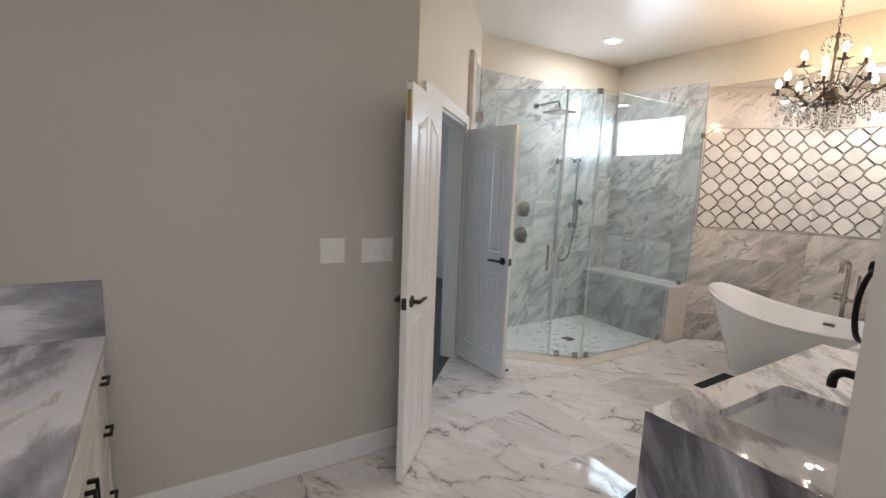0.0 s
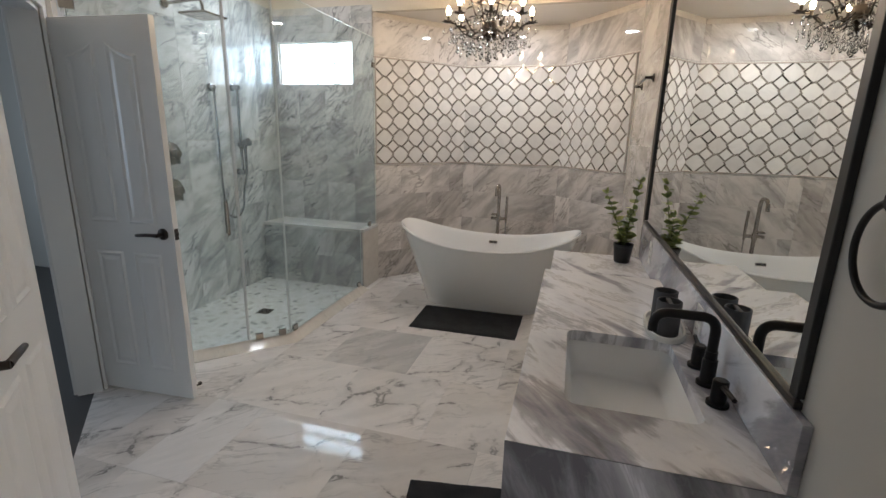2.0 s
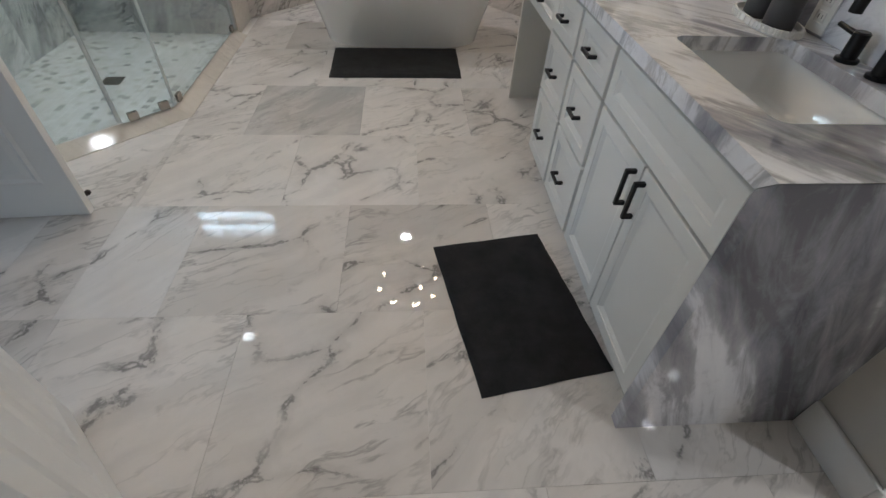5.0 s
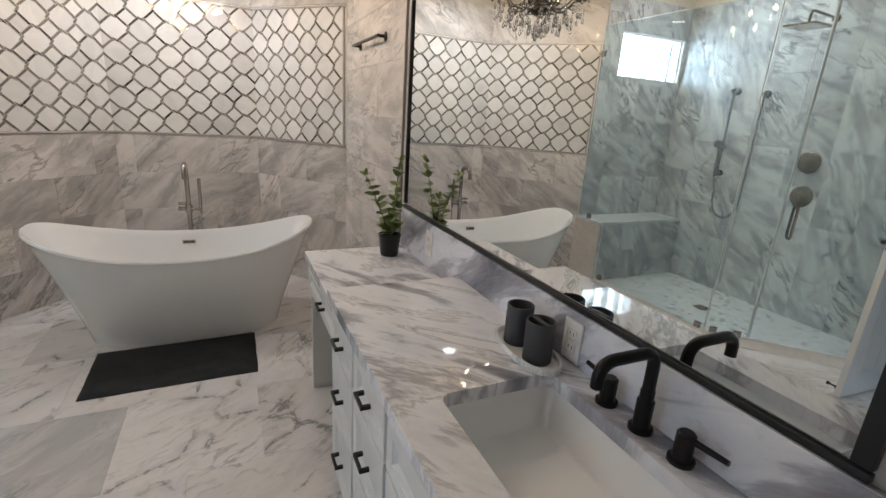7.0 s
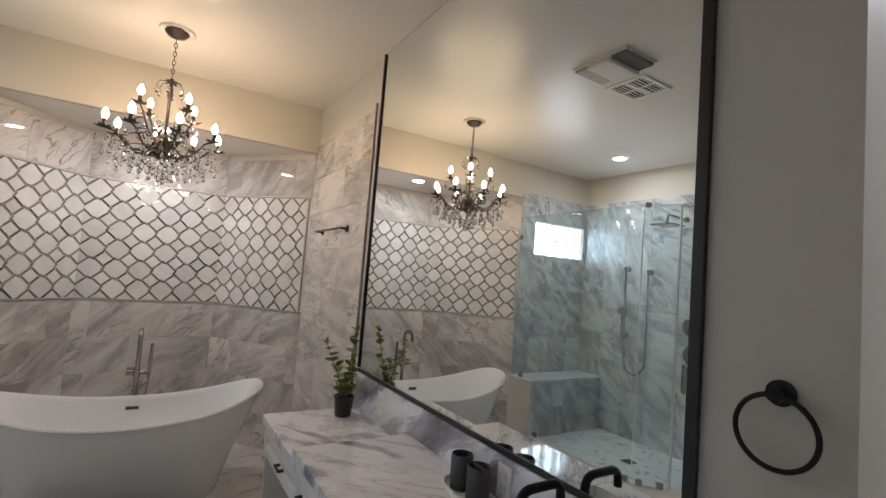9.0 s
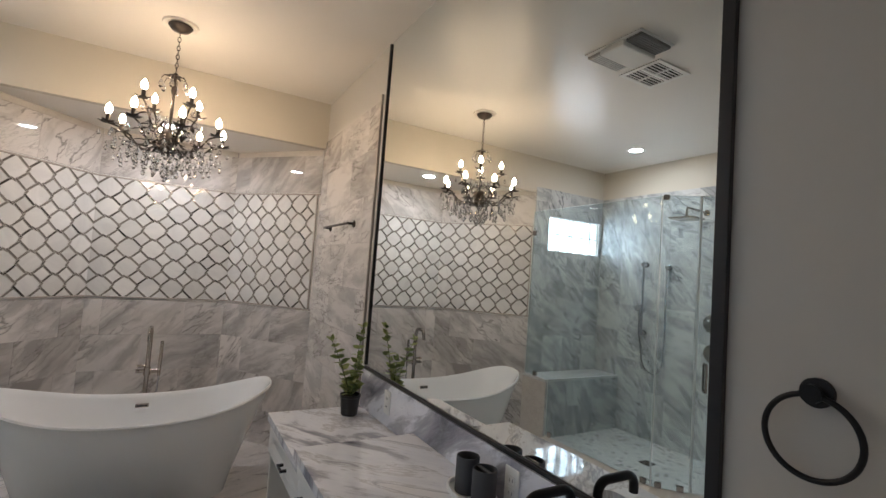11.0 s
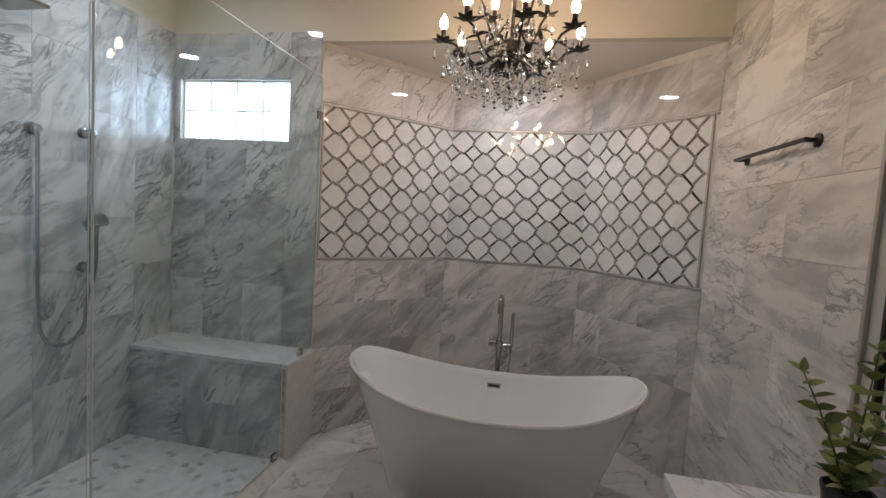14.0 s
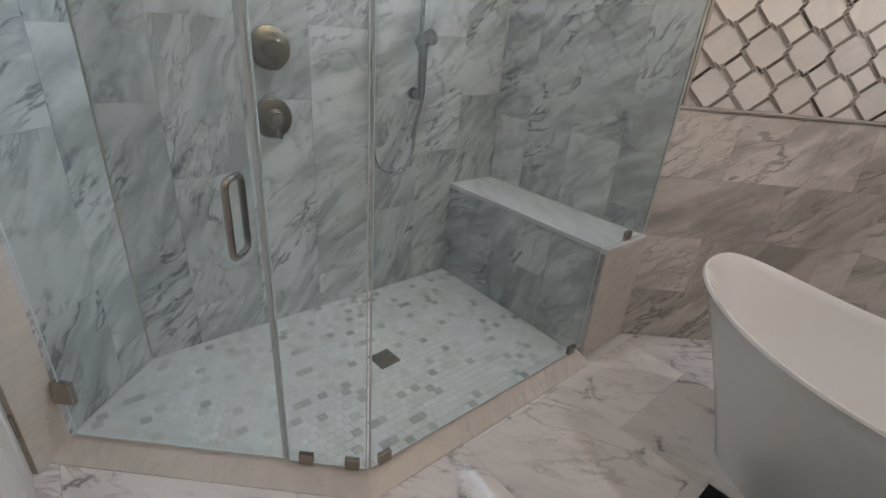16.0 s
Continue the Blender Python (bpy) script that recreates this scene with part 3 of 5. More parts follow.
b = B(); tube(b, [(-0.06, -0.005, 0.70), (-0.06, -0.05, 0.705)], 0.007, 8); tube(b, [(-0.06, -0.005, 0.74), (-0.06, -0.05, 0.745)], 0.007, 8)
part("handle", b, NICKEL, fill, smooth=True)
b = B(); tube(b, [(0.08, 0, 0.66), (0.08, 0, 0.73), (0.081, 0, 0.76), (0.082, -0.004, 0.93)], [0.009, 0.012, 0.0125, 0.0115], 12)
part("hand_shower", b, NICKEL, fill, smooth=True)
b = B(); tube(b, [(0.08, 0, 0.66), (0.075, 0.01, 0.55), (0.06, 0.02, 0.4), (0.045, 0.02, 0.3), (0.02, 0.02, 0.25), (0.012, 0.012, 0.3)], 0.006, 8)
part("hose", b, CHROME, fill, smooth=True)


# ---- bath mats ----
def bath_mat(corners, label):
    p = [Vector(c) for c in corners]
    b = B()
    n, m = 34, 22
    rows = []
    for top in (0, 1):
        grid = []
        for i in range(n + 1):
            line = []
            for j in range(m + 1):
                u, v = i / n, j / m
                q = p[0].lerp(p[1], u).lerp(p[3].lerp(p[2], u), v)
                edge = min(u, 1 - u, v, 1 - v)
                wob = 0.004 * noise.noise((q.x * 9, q.y * 9, 3)) if edge == 0 else 0
                z = 0.0 if not top else (0.004 if edge == 0 else 0.013 + 0.002 * noise.noise((q.x * 22, q.y * 22, 0)))
                line.append(b.verts.new((q.x + wob, q.y + wob, z)))
            grid.append(line)
        rows.append(grid)
    for g, grid in enumerate(rows):
        for i in range(n):
            for j in range(m):
                f = (grid[i][j], grid[i + 1][j], grid[i + 1][j + 1], grid[i][j + 1])
                b.faces.new(f if g else f[::-1])
    lo, hi = rows
    rim = [(i, 0) for i in range(n)] + [(n, j) for j in range(m)] + [(i, m) for i in range(n, 0, -1)] + [(0, j) for j in range(m, 0, -1)]
    for (i, j), (k, l) in zip(rim, rim[1:] + rim[:1]):
        b.faces.new((lo[i][j], lo[k][l], hi[k][l], hi[i][j]))
    return single("bath_mat", b, PILE, label, "bath mat", smooth=True, group="bath mats")


bath_mat([(-1.64, 2.37), (-0.78, 2.385), (-0.775, 2.90), (-1.65, 2.875)], "black plush bath mat in front of the tub")
bath_mat([(-0.935, 0.108), (-0.50, 0.185), (-0.605, 0.842), (-1.048, 0.768)], "black plush bath mat before the vanity doors")


# ---- vanity ----
CT, DT = 0.864, 0.797            # counter and desk heights
VX = -0.558
SX0, SX1, SY0, SY1 = -0.435, -0.105, 0.195, 0.675     # sink cut-out


def slab_with_hole(x0, x1, y0, y1, hx0, hx1, hy0, hy1, z0, z1):
    b = B()
    r, n = 0.035, 5
    inner = []
    for cx, cy, a0 in ((hx1 - r, hy1 - r, 0), (hx0 + r, hy1 - r, 90), (hx0 + r, hy0 + r, 180), (hx1 - r, hy0 + r, 270)):
        inner += [(cx + r * math.cos(radians(a0 + 90 * i / n)), cy + r * math.sin(radians(a0 + 90 * i / n))) for i in range(n + 1)]
    k = len(inner)
    for z in (z1, z0):
        ti = [b.verts.new((x, y, z)) for x, y in inner]
        to = [b.verts.new((x, y, z)) for x, y in [(x1, y1), (x0, y1), (x0, y0), (x1, y0)]]
        for q in range(4):
            for i in range(n):
                b.faces.new((to[q], ti[q * (n + 1) + i], ti[q * (n + 1) + i + 1]))
            b.faces.new((to[q], ti[q * (n + 1) + n], ti[((q + 1) * (n + 1)) % k], to[(q + 1) % 4]))
        if z == z1:
            tops = (ti, to)
    for i in range(k):
        b.faces.new((tops[0][i], tops[0][(i + 1) % k], ti[(i + 1) % k], ti[i]))
    for q in range(4):
        b.faces.new((tops[1][q], tops[1][(q + 1) % 4], to[(q + 1) % 4], to[q]))
    return b


top = thing("vanity_countertop", pose(0, 0, 0), "grey-veined polished marble countertop with waterfall end", "countertop")
b = slab_with_hole(VX, 0.0, 0.0, 1.425, SX0, SX1, SY0, SY1, CT - 0.038, CT)
for v in b.verts:
    if v.co.y < 0.001:      # mitre against the waterfall panel
        v.co.y = 0.0005 if v.co.z > CT - 0.01 else 0.0385
part("slab", b, SLAB_MARBLE, top)
# end panel continues the countertop slab, its shade put into the darker marble
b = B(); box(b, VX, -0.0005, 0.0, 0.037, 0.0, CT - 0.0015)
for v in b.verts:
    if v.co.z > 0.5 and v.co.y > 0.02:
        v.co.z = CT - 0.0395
part("waterfall_panel", b, DARKENED_SLAB, top, "grey banded marble end panel, darkened for the shade it stands in")
bs = B(); box(bs, -0.019, -0.0005, 0.0, 1.43, CT + 0.0005, 1.016, 0.0015); box(bs, -0.019, -0.0005, 1.4305, 2.135, DT + 0.0005, 1.016, 0.0015)
part("backsplash", bs, SPLASH_SLAB, top)
dt = thing("desk_countertop", pose(0, 0, 0), "lower grey-veined marble makeup desk top", "countertop")
b = B(); box(b, VX + 0.02, -0.001, 1.4265, 2.135, DT - 0.02, DT, 0.0015)
part("slab", b, DESK_MARBLE, dt)
b = B(); box(b, VX + 0.0205, VX + 0.05, 1.427, 2.1345, DT - 0.04, DT - 0.0205, 0.001)
part("edge_strip", b, DESK_MARBLE, dt)

# sink
sink = thing("sink", pose((SX0 + SX1) / 2, (SY0 + SY1) / 2, CT - 0.04), "white undermount rectangular porcelain sink", "sink")
b = B()
hw, hl = (SX1 - SX0) / 2 + 0.012, (SY1 - SY0) / 2 + 0.012


def soft_rect(hx, hy, r, z, n=6):
    out = []
    for sx, sy, a0 in ((1, 1, 0), (-1, 1, 90), (-1, -1, 180), (1, -1, 270)):
        for i in range(n + 1):
            a = radians(a0 + 90 * i / n)
            out.append((sx * (hx - r) + r * math.cos(a), sy * (hy - r) + r * math.sin(a), z))
    return out


prof = [(hw + 0.02, hl + 0.02, 0.05, 0.0015), (hw, hl, 0.04, 0.0015), (hw - 0.003, hl - 0.003, 0.04, -0.008), (hw - 0.016, hl - 0.016, 0.04, -0.05), (hw - 0.034, hl - 0.034, 0.04, -0.096), (hw - 0.040, hl - 0.040, 0.036, -0.103), (hw - 0.048, hl - 0.048, 0.03, -0.106), (0.03, 0.03, 0.028, -0.110)]
rings = [[b.verts.new(p) for p in soft_rect(*q)] for q in prof]
back = [[b.verts.new(p) for p in soft_rect(q[0] + 0.012, q[1] + 0.012, q[2], q[3] - 0.012 if q[3] < -0.05 else q[3] - 0.004)] for q in prof[::-1][1:-1]]
rings += back
for r0, r1 in zip(rings, rings[1:]):
    for i in range(len(r0)):
        b.faces.new((r0[i], r0[(i + 1) % len(r0)], r1[(i + 1) % len(r0)], r1[i]))
b.faces.new(rings[len(prof) - 1])
part("basin", b, PORCELAIN, sink, smooth=True)
b = B(); lathe(b, [(0, 0.016), (0.026, 0.016), (0.029, 0.012), (0.029, 0.0), (0.034, -0.001), (0.034, -0.004)], 24, (0.012, -0.052, -0.1095))
part("drain_cap", b, BLACK, sink, "matt black drain cap", True)
b = B(); box(b, -hw + 0.008, -hw + 0.0105, -0.022, 0.022, -0.052, -0.038, 0.001)
part("overflow_slot", b, DARK_SLOT, sink)

# faucet set
fau = thing("faucet", pose(-0.058, 0.41, CT), "matt black widespread faucet with two lever handles", "faucet")
b = B(); lathe(b, [(0, 0), (0.027, 0), (0.027, 0.008), (0.019, 0.01), (0.019, 0.075), (0.0155, 0.078), (0.0155, 0.1), (0, 0.1)], 22)
tube(b, arc([(0, 0, 0.08), (0, 0, 0.195), (-0.155, 0, 0.195), (-0.155, 0, 0.14)], 0.04, 8), 0.0135, 14)
part("spout", b, BLACK, fau, smooth=True)
for y in (-0.105, 0.105):
    b = B(); lathe(b, [(0, 0), (0.027, 0), (0.027, 0.008), (0.019, 0.01), (0.019, 0.066), (0.015, 0.07), (0, 0.07)], 22, (0, y, 0))
    tube(b, [(0, y, 0.058), (0.006, y + math.copysign(0.085, y), 0.062)], [0.0075, 0.006], 10)
    part("lever_handle", b, BLACK, fau, smooth=True)

# tray with two tumblers
tray = thing("tray", pose(-0.105, 0.79, CT, 0, 0, -4), "oval white tray with a beaded side", "tray")
b = B()
ov = lambda hx, hy, z: [(hx * math.cos(a), hy * math.sin(a) if False else math.copysign(abs(math.sin(a)) ** 0.7, math.sin(a)) * hy, z) for a in np.linspace(0, 2 * math.pi, 56, endpoint=False)]
rings = [[b.verts.new(p) for p in ov(*q)] for q in ((0.060, 0.136, 0), (0.064, 0.140, 0.004), (0.064, 0.140, 0.021), (0.058, 0.134, 0.021), (0.057, 0.133, 0.006))]
for r0, r1 in zip(rings, rings[1:]):
    for i in range(56):
        b.faces.new((r0[i], r0[(i + 1) % 56], r1[(i + 1) % 56], r1[i]))
b.faces.new(rings[0][::-1]); b.faces.new(rings[-1])
part("dish", b, PLASTIC, tray)
b = B()
for i, (x, y, z) in enumerate(ov(0.0645, 0.1405, 0)):
    for k in range(3):
        bmesh.ops.create_icosphere(b, subdivisions=1, radius=0.0032, matrix=Matrix.Translation((x, y, 0.005 + 0.006 * k)))
tagged(part("beading", b, PLASTIC, tray), kind="stuff")
for y, split in ((0.056, False), (-0.056, True)):
    w = tray.matrix_world @ Vector((0, y, 0.006))
    cup = thing("tumbler", pose(*w), "charcoal resin toothbrush tumbler on the tray" if split else "charcoal resin tumbler on the tray", "tumbler", "charcoal tumblers")
    b = B(); lathe(b, [(0, 0), (0.039, 0), (0.0405, 0.003), (0.0405, 0.118), (0.039, 0.12), (0.036, 0.12), (0.0355, 0.117), (0.0355, 0.012), (0, 0.01)], 32)
    part("body", b, CUP, cup, smooth=True)
    if split:
        b = B(); box(b, -0.0065, 0.0065, -0.036, 0.036, 0.112, 0.1175)
        part("divider", b, CUP, cup)


# cabinet fronts, local x along the wall, y out of the front
def panel_front(parent, name, x0, x1, z0, z1, bars, frame_w=0.045, deep=0.018):
    o = B()
    ring = []
    for ins, y in ((0, 0), (0, deep - 0.002), (0.002, deep), (frame_w - 0.003, deep), (frame_w, deep - 0.003), (frame_w + 0.004, deep - 0.004), (frame_w + 0.016, deep * 0.45), (frame_w + 0.026, deep * 0.45)):
        ring.append([o.verts.new((x, y, z)) for x, z in ((x0 + ins, z0 + ins), (x1 - ins, z0 + ins), (x1 - ins, z1 - ins), (x0 + ins, z1 - ins))])
    for r0, r1 in zip(ring, ring[1:]):
        for i in range(4):
            o.faces.new((r0[i], r0[(i + 1) % 4], r1[(i + 1) % 4], r1[i]))
    o.faces.new(ring[-1])
    o.faces.new(ring[0][::-1])
    front = part(name, o, CABINET, parent)
    for cx, cz, upright in bars:
        h = B()
        L = 0.058
        if upright:
            box(h, cx - 0.006, cx + 0.006, deep + 0.02, deep + 0.03, cz - L, cz + L, 0.0015)
            for s in (-1, 1):
                box(h, cx - 0.006, cx + 0.006, deep, deep + 0.022, cz + s * (L - 0.006) - 0.006, cz + s * (L - 0.006) + 0.006, 0.001)
        else:
            L = 0.04
            box(h, cx - L, cx + L, deep + 0.02, deep + 0.03, cz - 0.006, cz + 0.006, 0.0015)
            for s in (-1, 1):
                box(h, cx + s * (L - 0.006) - 0.006, cx + s * (L - 0.006) + 0.006, deep, deep + 0.022, cz - 0.006, cz + 0.006, 0.001)
        part("handle", h, BLACK, front, "matt black square bar handle")
    return front


def cabinet_body(c, x0, x1, depth, z0, z1):
    o = B()
    t = 0.018
    for a in ((x0, x0 + t, -depth, -t, z0, z1), (x1 - t, x1, -depth, -t, z0, z1), (x0 + t, x1 - t, -depth, -depth + t, z0, z1), (x0 + t, x1 - t, -depth + t, -t, z0, z0 + t), (x0, x1, -t, 0, z0, z1)):
        box(o, *a)
    part("body", o, CABINET, c)
    o = B()
    box(o, x0, x1, -depth, -0.05, 0.0, z0)
    part("plinth", o, CABINET, c)


# local frame: x = along +y of the room, y = towards -x of the room
def front_frame(x, y):
    return Matrix(((0, -1, 0, x), (1, 0, 0, y), (0, 0, 1, 0), (0, 0, 0, 1)))


def door_cabinet(m, width, depth, height):
    c = thing("vanity_cabinet", m, "off-white vanity cabinet with two panel doors under the sink", "cabinet")
    cabinet_body(c, 0, width, depth, 0.09, height)
    panel_front(c, "false_drawer", 0.012, width - 0.012, height - 0.175, height - 0.015, [])
    mid = width / 2
    panel_front(c, "cabinet_door", 0.012, mid - 0.003, 0.1, height - 0.185, [(mid - 0.03, height - 0.27, True)])
    panel_front(c, "cabinet_door", mid + 0.003, width - 0.012, 0.1, height - 0.185, [(mid + 0.03, height - 0.27, True)])
    return c


def drawer_cabinet(m, width, depth, height):
    c = thing("drawer_cabinet", m, "off-white vanity cabinet with three panel drawers", "cabinet", "vanity drawer cabinets")
    cabinet_body(c, 0, width, depth, 0.09, height)
    for z0, z1 in ((height - 0.175, height - 0.015), (height - 0.425, height - 0.185), (0.1, height - 0.435)):
        panel_front(c, "drawer", 0.01, width - 0.01, z0, z1, [(width / 2, (z0 + z1) / 2, False)])
    return c


FX = -0.528
door_cabinet(front_frame(FX, 0.038), 0.695, -FX - 0.022, CT - 0.04)
dc = drawer_cabinet(front_frame(FX, 0.735), 0.335, -FX - 0.022, CT - 0.04)
copy_thing(dc, front_frame(FX, 1.072))
desk = thing("makeup_desk", front_frame(FX + 0.02, 1.41), "off-white makeup desk with one drawer and open knee space", "desk")
o = B(); box(o, 0.018, 0.70, -0.48, 0, DT - 0.2, DT - 0.04)
part("apron", o, CABINET, desk)
o = B(); box(o, 0.70, 0.722, -0.484, 0.0, 0.0, DT - 0.04, 0.001)
part("side_panel", o, CABINET, desk)
panel_front(desk, "drawer", 0.03, 0.69, DT - 0.19, DT - 0.05, [(0.28, DT - 0.12, False)])

# mirror in its black frame
MY0, MY1, MZ0, MZ1 = 0.05, 2.125, 1.018, 3.02
mir = thing("wall_mirror", pose(0, 0, 0), "wall-wide mirror in a thin black frame above the vanity", "mirror")
b = B(); box(b, -0.006, -0.0005, MY0 + 0.02, MY1 - 0.008, MZ0 + 0.02, MZ1 - 0.002)
part("glass", b, MIRROR, mir)
b = B()
box(b, -0.016, -0.0005, MY0, MY1, MZ0, MZ0 + 0.016, 0.002)
box(b, -0.016, -0.0005, MY0, MY0 + 0.03, MZ0 + 0.022, MZ1, 0.002)
box(b, -0.016, -0.0005, MY1 - 0.014, MY1, MZ0 + 0.022, MZ1, 0.002)
part("frame", b, BLACK_FRAME, mir)

# towel ring
ring = thing("towel_ring", pose(0, -0.112, 1.442), "matt black round towel ring on the grey wall", "towel ring")
b = B(); lathe(b, [(0, 0), (0.027, 0), (0.027, 0.01), (0.012, 0.013), (0.012, 0.02), (0.017, 0.022), (0.017, 0.036), (0, 0.036)], 24, m=pose(0, 0, 0, 0, -90, 0))
part("mount", b, BLACK, ring, smooth=True)
b = B(); tube(b, [(-0.028, 0.074 * math.sin(a), -0.076 + 0.074 * math.cos(a)) for a in np.linspace(0, 2 * math.pi, 49)], 0.0055, 10, False)
part("ring", b, BLACK, ring, smooth=True)

# towel bar
bar = thing("towel_bar", pose(0, 2.52, 1.915), "dark bronze square towel bar on the marble wall", "towel bar")
b = B(); box(b, -0.066, -0.052, 0.0, 0.60, -0.007, 0.007, 0.001)
part("bar", b, BRONZE, bar)
for y in (0.02, 0.58):
    b = B(); box(b, -0.0525, -0.010, y - 0.008, y + 0.008, -0.008, 0.008, 0.001); lathe(b, [(0, 0.009), (0.026, 0.009), (0.026, 0.016), (0.013, 0.02), (0.011, 0.024), (0, 0.024)], 20, (0, 0, 0), pose(0, y, 0, 0, -90, 0))
    part("bracket", b, BRONZE, bar, smooth=True)

# ---- second vanity by the grey wall ----
b = B(); CT2 = CT + 0.03
box(b, -2.019, -0.6, -2.155, -1.545, CT2 - 0.038, CT2, 0.002)
v2 = thing("second_countertop", pose(0, 0, 0), "grey-veined polished marble countertop with side splash", "countertop")
part("slab", b, SPLASH_SLAB, v2)
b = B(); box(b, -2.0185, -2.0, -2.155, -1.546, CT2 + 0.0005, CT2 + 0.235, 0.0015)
part("side_splash", b, DARKENED_SLAB, v2)
drawer_cabinet(Matrix.Translation((-2.015, -1.575, 0)), 0.34, 0.57, CT2 - 0.04)
door_cabinet(Matrix.Translation((-1.67, -1.575, 0)), 0.695, 0.57, CT2 - 0.04)

# ---- shower ----
GC, GJ, GH, GE = Vector((-2.405, 1.872)), Vector((-2.598, 1.668)), Vector((-3.132, 1.103)), Vector((-2.405, 3.455))
GLASS_TOP, CURB = 2.40, 0.045
b = B()
o1 = Vector((0.705, -0.71))
prism(b, [GH + o1 * 0.085 + Vector((-0.03, -0.035)), GC + Vector((0.085, -0.035)), Vector((-2.32, 3.09)), Vector((-2.412, 3.09)), GC + Vector((-0.008, 0.004)), GH - o1 * 0.007], 0.0, CURB)
for v in b.verts:
    if v.co.z > 0.03 and (v.co.x > -2.35 or v.co.y - v.co.x * 1.055 < 4.33):
        v.co.z = 0.004
tagged(part("shower_curb", b, CURB_MARBLE), "low cream marble shower curb", kind="structure")


GLASS_EDGE = shader("glass_edge", (0.66, 0.72, 0.71), 0.2)


def pane_of_glass(name, p, q, outline, label):
    """A clear panel standing on the line from p to q; outline in metres along it and up."""
    b = B()
    for y in (-0.005, 0.005):
        b.faces.new([b.verts.new((x, y, z)) for x, z in outline])
    b.verts.ensure_lookup_table()
    n = len(outline)
    for i in range(n):
        b.faces.new((b.verts[i], b.verts[(i + 1) % n], b.verts[n + (i + 1) % n], b.verts[n + i]))
    t = thing(name, along(p, q), label, "shower glass")
    g = part("glass", b, GLASS, t)
    g.visible_shadow = False
    e = B()
    for (x0, z0), (x1, z1) in zip(outline, outline[1:] + outline[:1]):
        box(e, min(x0, x1) - 0.0012, max(x0, x1) + 0.0012, -0.005, 0.005, min(z0, z1) - 0.0012, max(z0, z1) + 0.0012)
    part("polished_edge", e, GLASS_EDGE, t)
    return t


def clip_at(parent, x, z, w=0.05, h=0.045):
    b = B(); box(b, x - w / 2, x + w / 2, -0.012, 0.012, z, z + h, 0.002)
    part("clip", b, NICKEL, parent, "square brushed nickel clip")


LD = (GJ - GH).length
sd = pane_of_glass("shower_door", GH, GJ, [(0.012, CURB + 0.012), (LD - 0.003, CURB + 0.012), (LD - 0.003, GLASS_TOP), (0.012, GLASS_TOP)], "frameless clear glass shower door, closed")
b = B(); box(b, LD - 0.016, LD - 0.0035, -0.008, -0.0055, CURB + 0.014, GLASS_TOP - 0.002, 0.0008); box(b, LD - 0.016, LD - 0.0035, 0.0055, 0.008, CURB + 0.014, GLASS_TOP - 0.002, 0.0008)
part("seal", b, shader("clear_vinyl", (0.55, 0.59, 0.60), 0.22), sd, "milky clear vinyl door seal")
for z in (0.20, 2.12):
    b = B(); box(b, -0.012, 0.055, -0.014, 0.014, z, z + 0.09, 0.003)
    part("hinge", b, NICKEL, sd, "square brushed nickel hinge")
b = B()
for y in (-0.045, 0.045):
    tube(b, arc([(LD - 0.078, math.copysign(0.006, y), 0.84), (LD - 0.078, y, 0.84), (LD - 0.078, y, 1.06), (LD - 0.078, math.copysign(0.006, y), 1.06)], 0.03, 7), 0.0095, 12)
part("pull_handle", b, NICKEL, sd, "brushed nickel D pull handle", True)
LS = (GC - GJ).length
s2 = pane_of_glass("glass_screen", GJ, GC, [(0.003, CURB + 0.004), (LS - 0.006, CURB + 0.004), (LS - 0.006, GLASS_TOP), (0.003, GLASS_TOP)], "narrow fixed clear glass panel on square clips")
clip_at(s2, 0.065, CURB); clip_at(s2, LS - 0.055, CURB); 
b = B(); box(b, LS - 0.05, LS - 0.004, -0.012, 0.012, GLASS_TOP - 0.035, GLASS_TOP + 0.008, 0.002)
part("clip", b, NICKEL, s2, "square brushed nickel clip")
yb = 3.085 - GC.y
LP = GE.y - GC.y
s3 = pane_of_glass("glass_screen", GC, GE, [(0.006, CURB + 0.004), (yb, CURB + 0.004), (yb, 0.612), (LP, 0.612), (LP, GLASS_TOP), (0.006, GLASS_TOP)], "wide fixed clear glass panel notched over the bench")
clip_at(s3, 0.065, CURB); clip_at(s3, yb - 0.06, CURB); clip_at(s3, LP - 0.16, 0.606)
b = B(); box(b, LP - 0.05, LP, -0.012, 0.012, 2.13, 2.18, 0.002)
part("clip", b, NICKEL, s3, "square brushed nickel clip")

# marble jamb on the angled wall that carries the door hinges
JB = along(Vector((-3.165, 1.045)), D1)
b = B(); box(b, -0.115, 0.022, -0.044, 0.0, 0.0, TILE_TOP + 0.01, 0.002)
b.transform(JB)
structure("trim_shower_jamb", b, CURB_MARBLE, "cream marble jamb beside the shower door")

# bench
bench = tagged(new("shower_bench"), "marble clad shower bench", kind="structure")
b = B(); box(b, XL, -2.392, 3.115, YW, 0.0, 0.575)
part("core", b, GROUT, bench)
b = B(); box(b, XL + 0.01, -2.378, 3.103, YW - 0.012, 0.577, 0.604, 0.002)
part("seat", b, SEAT_MARBLE, bench)
b = B(); box(b, -2.390, -2.379, 3.1, YW - 0.002, 0.0, 0.575, 0.001)
part("end_panel", b, CURB_MARBLE, bench)

# drain
b = B(); box(b, -0.055, 0.055, -0.055, 0.055, 0, 0.004, 0.001)
for i in range(-3, 4):
    box(b, i * 0.013 - 0.003, i * 0.013 + 0.003, -0.042, 0.042, 0.004, 0.0055)
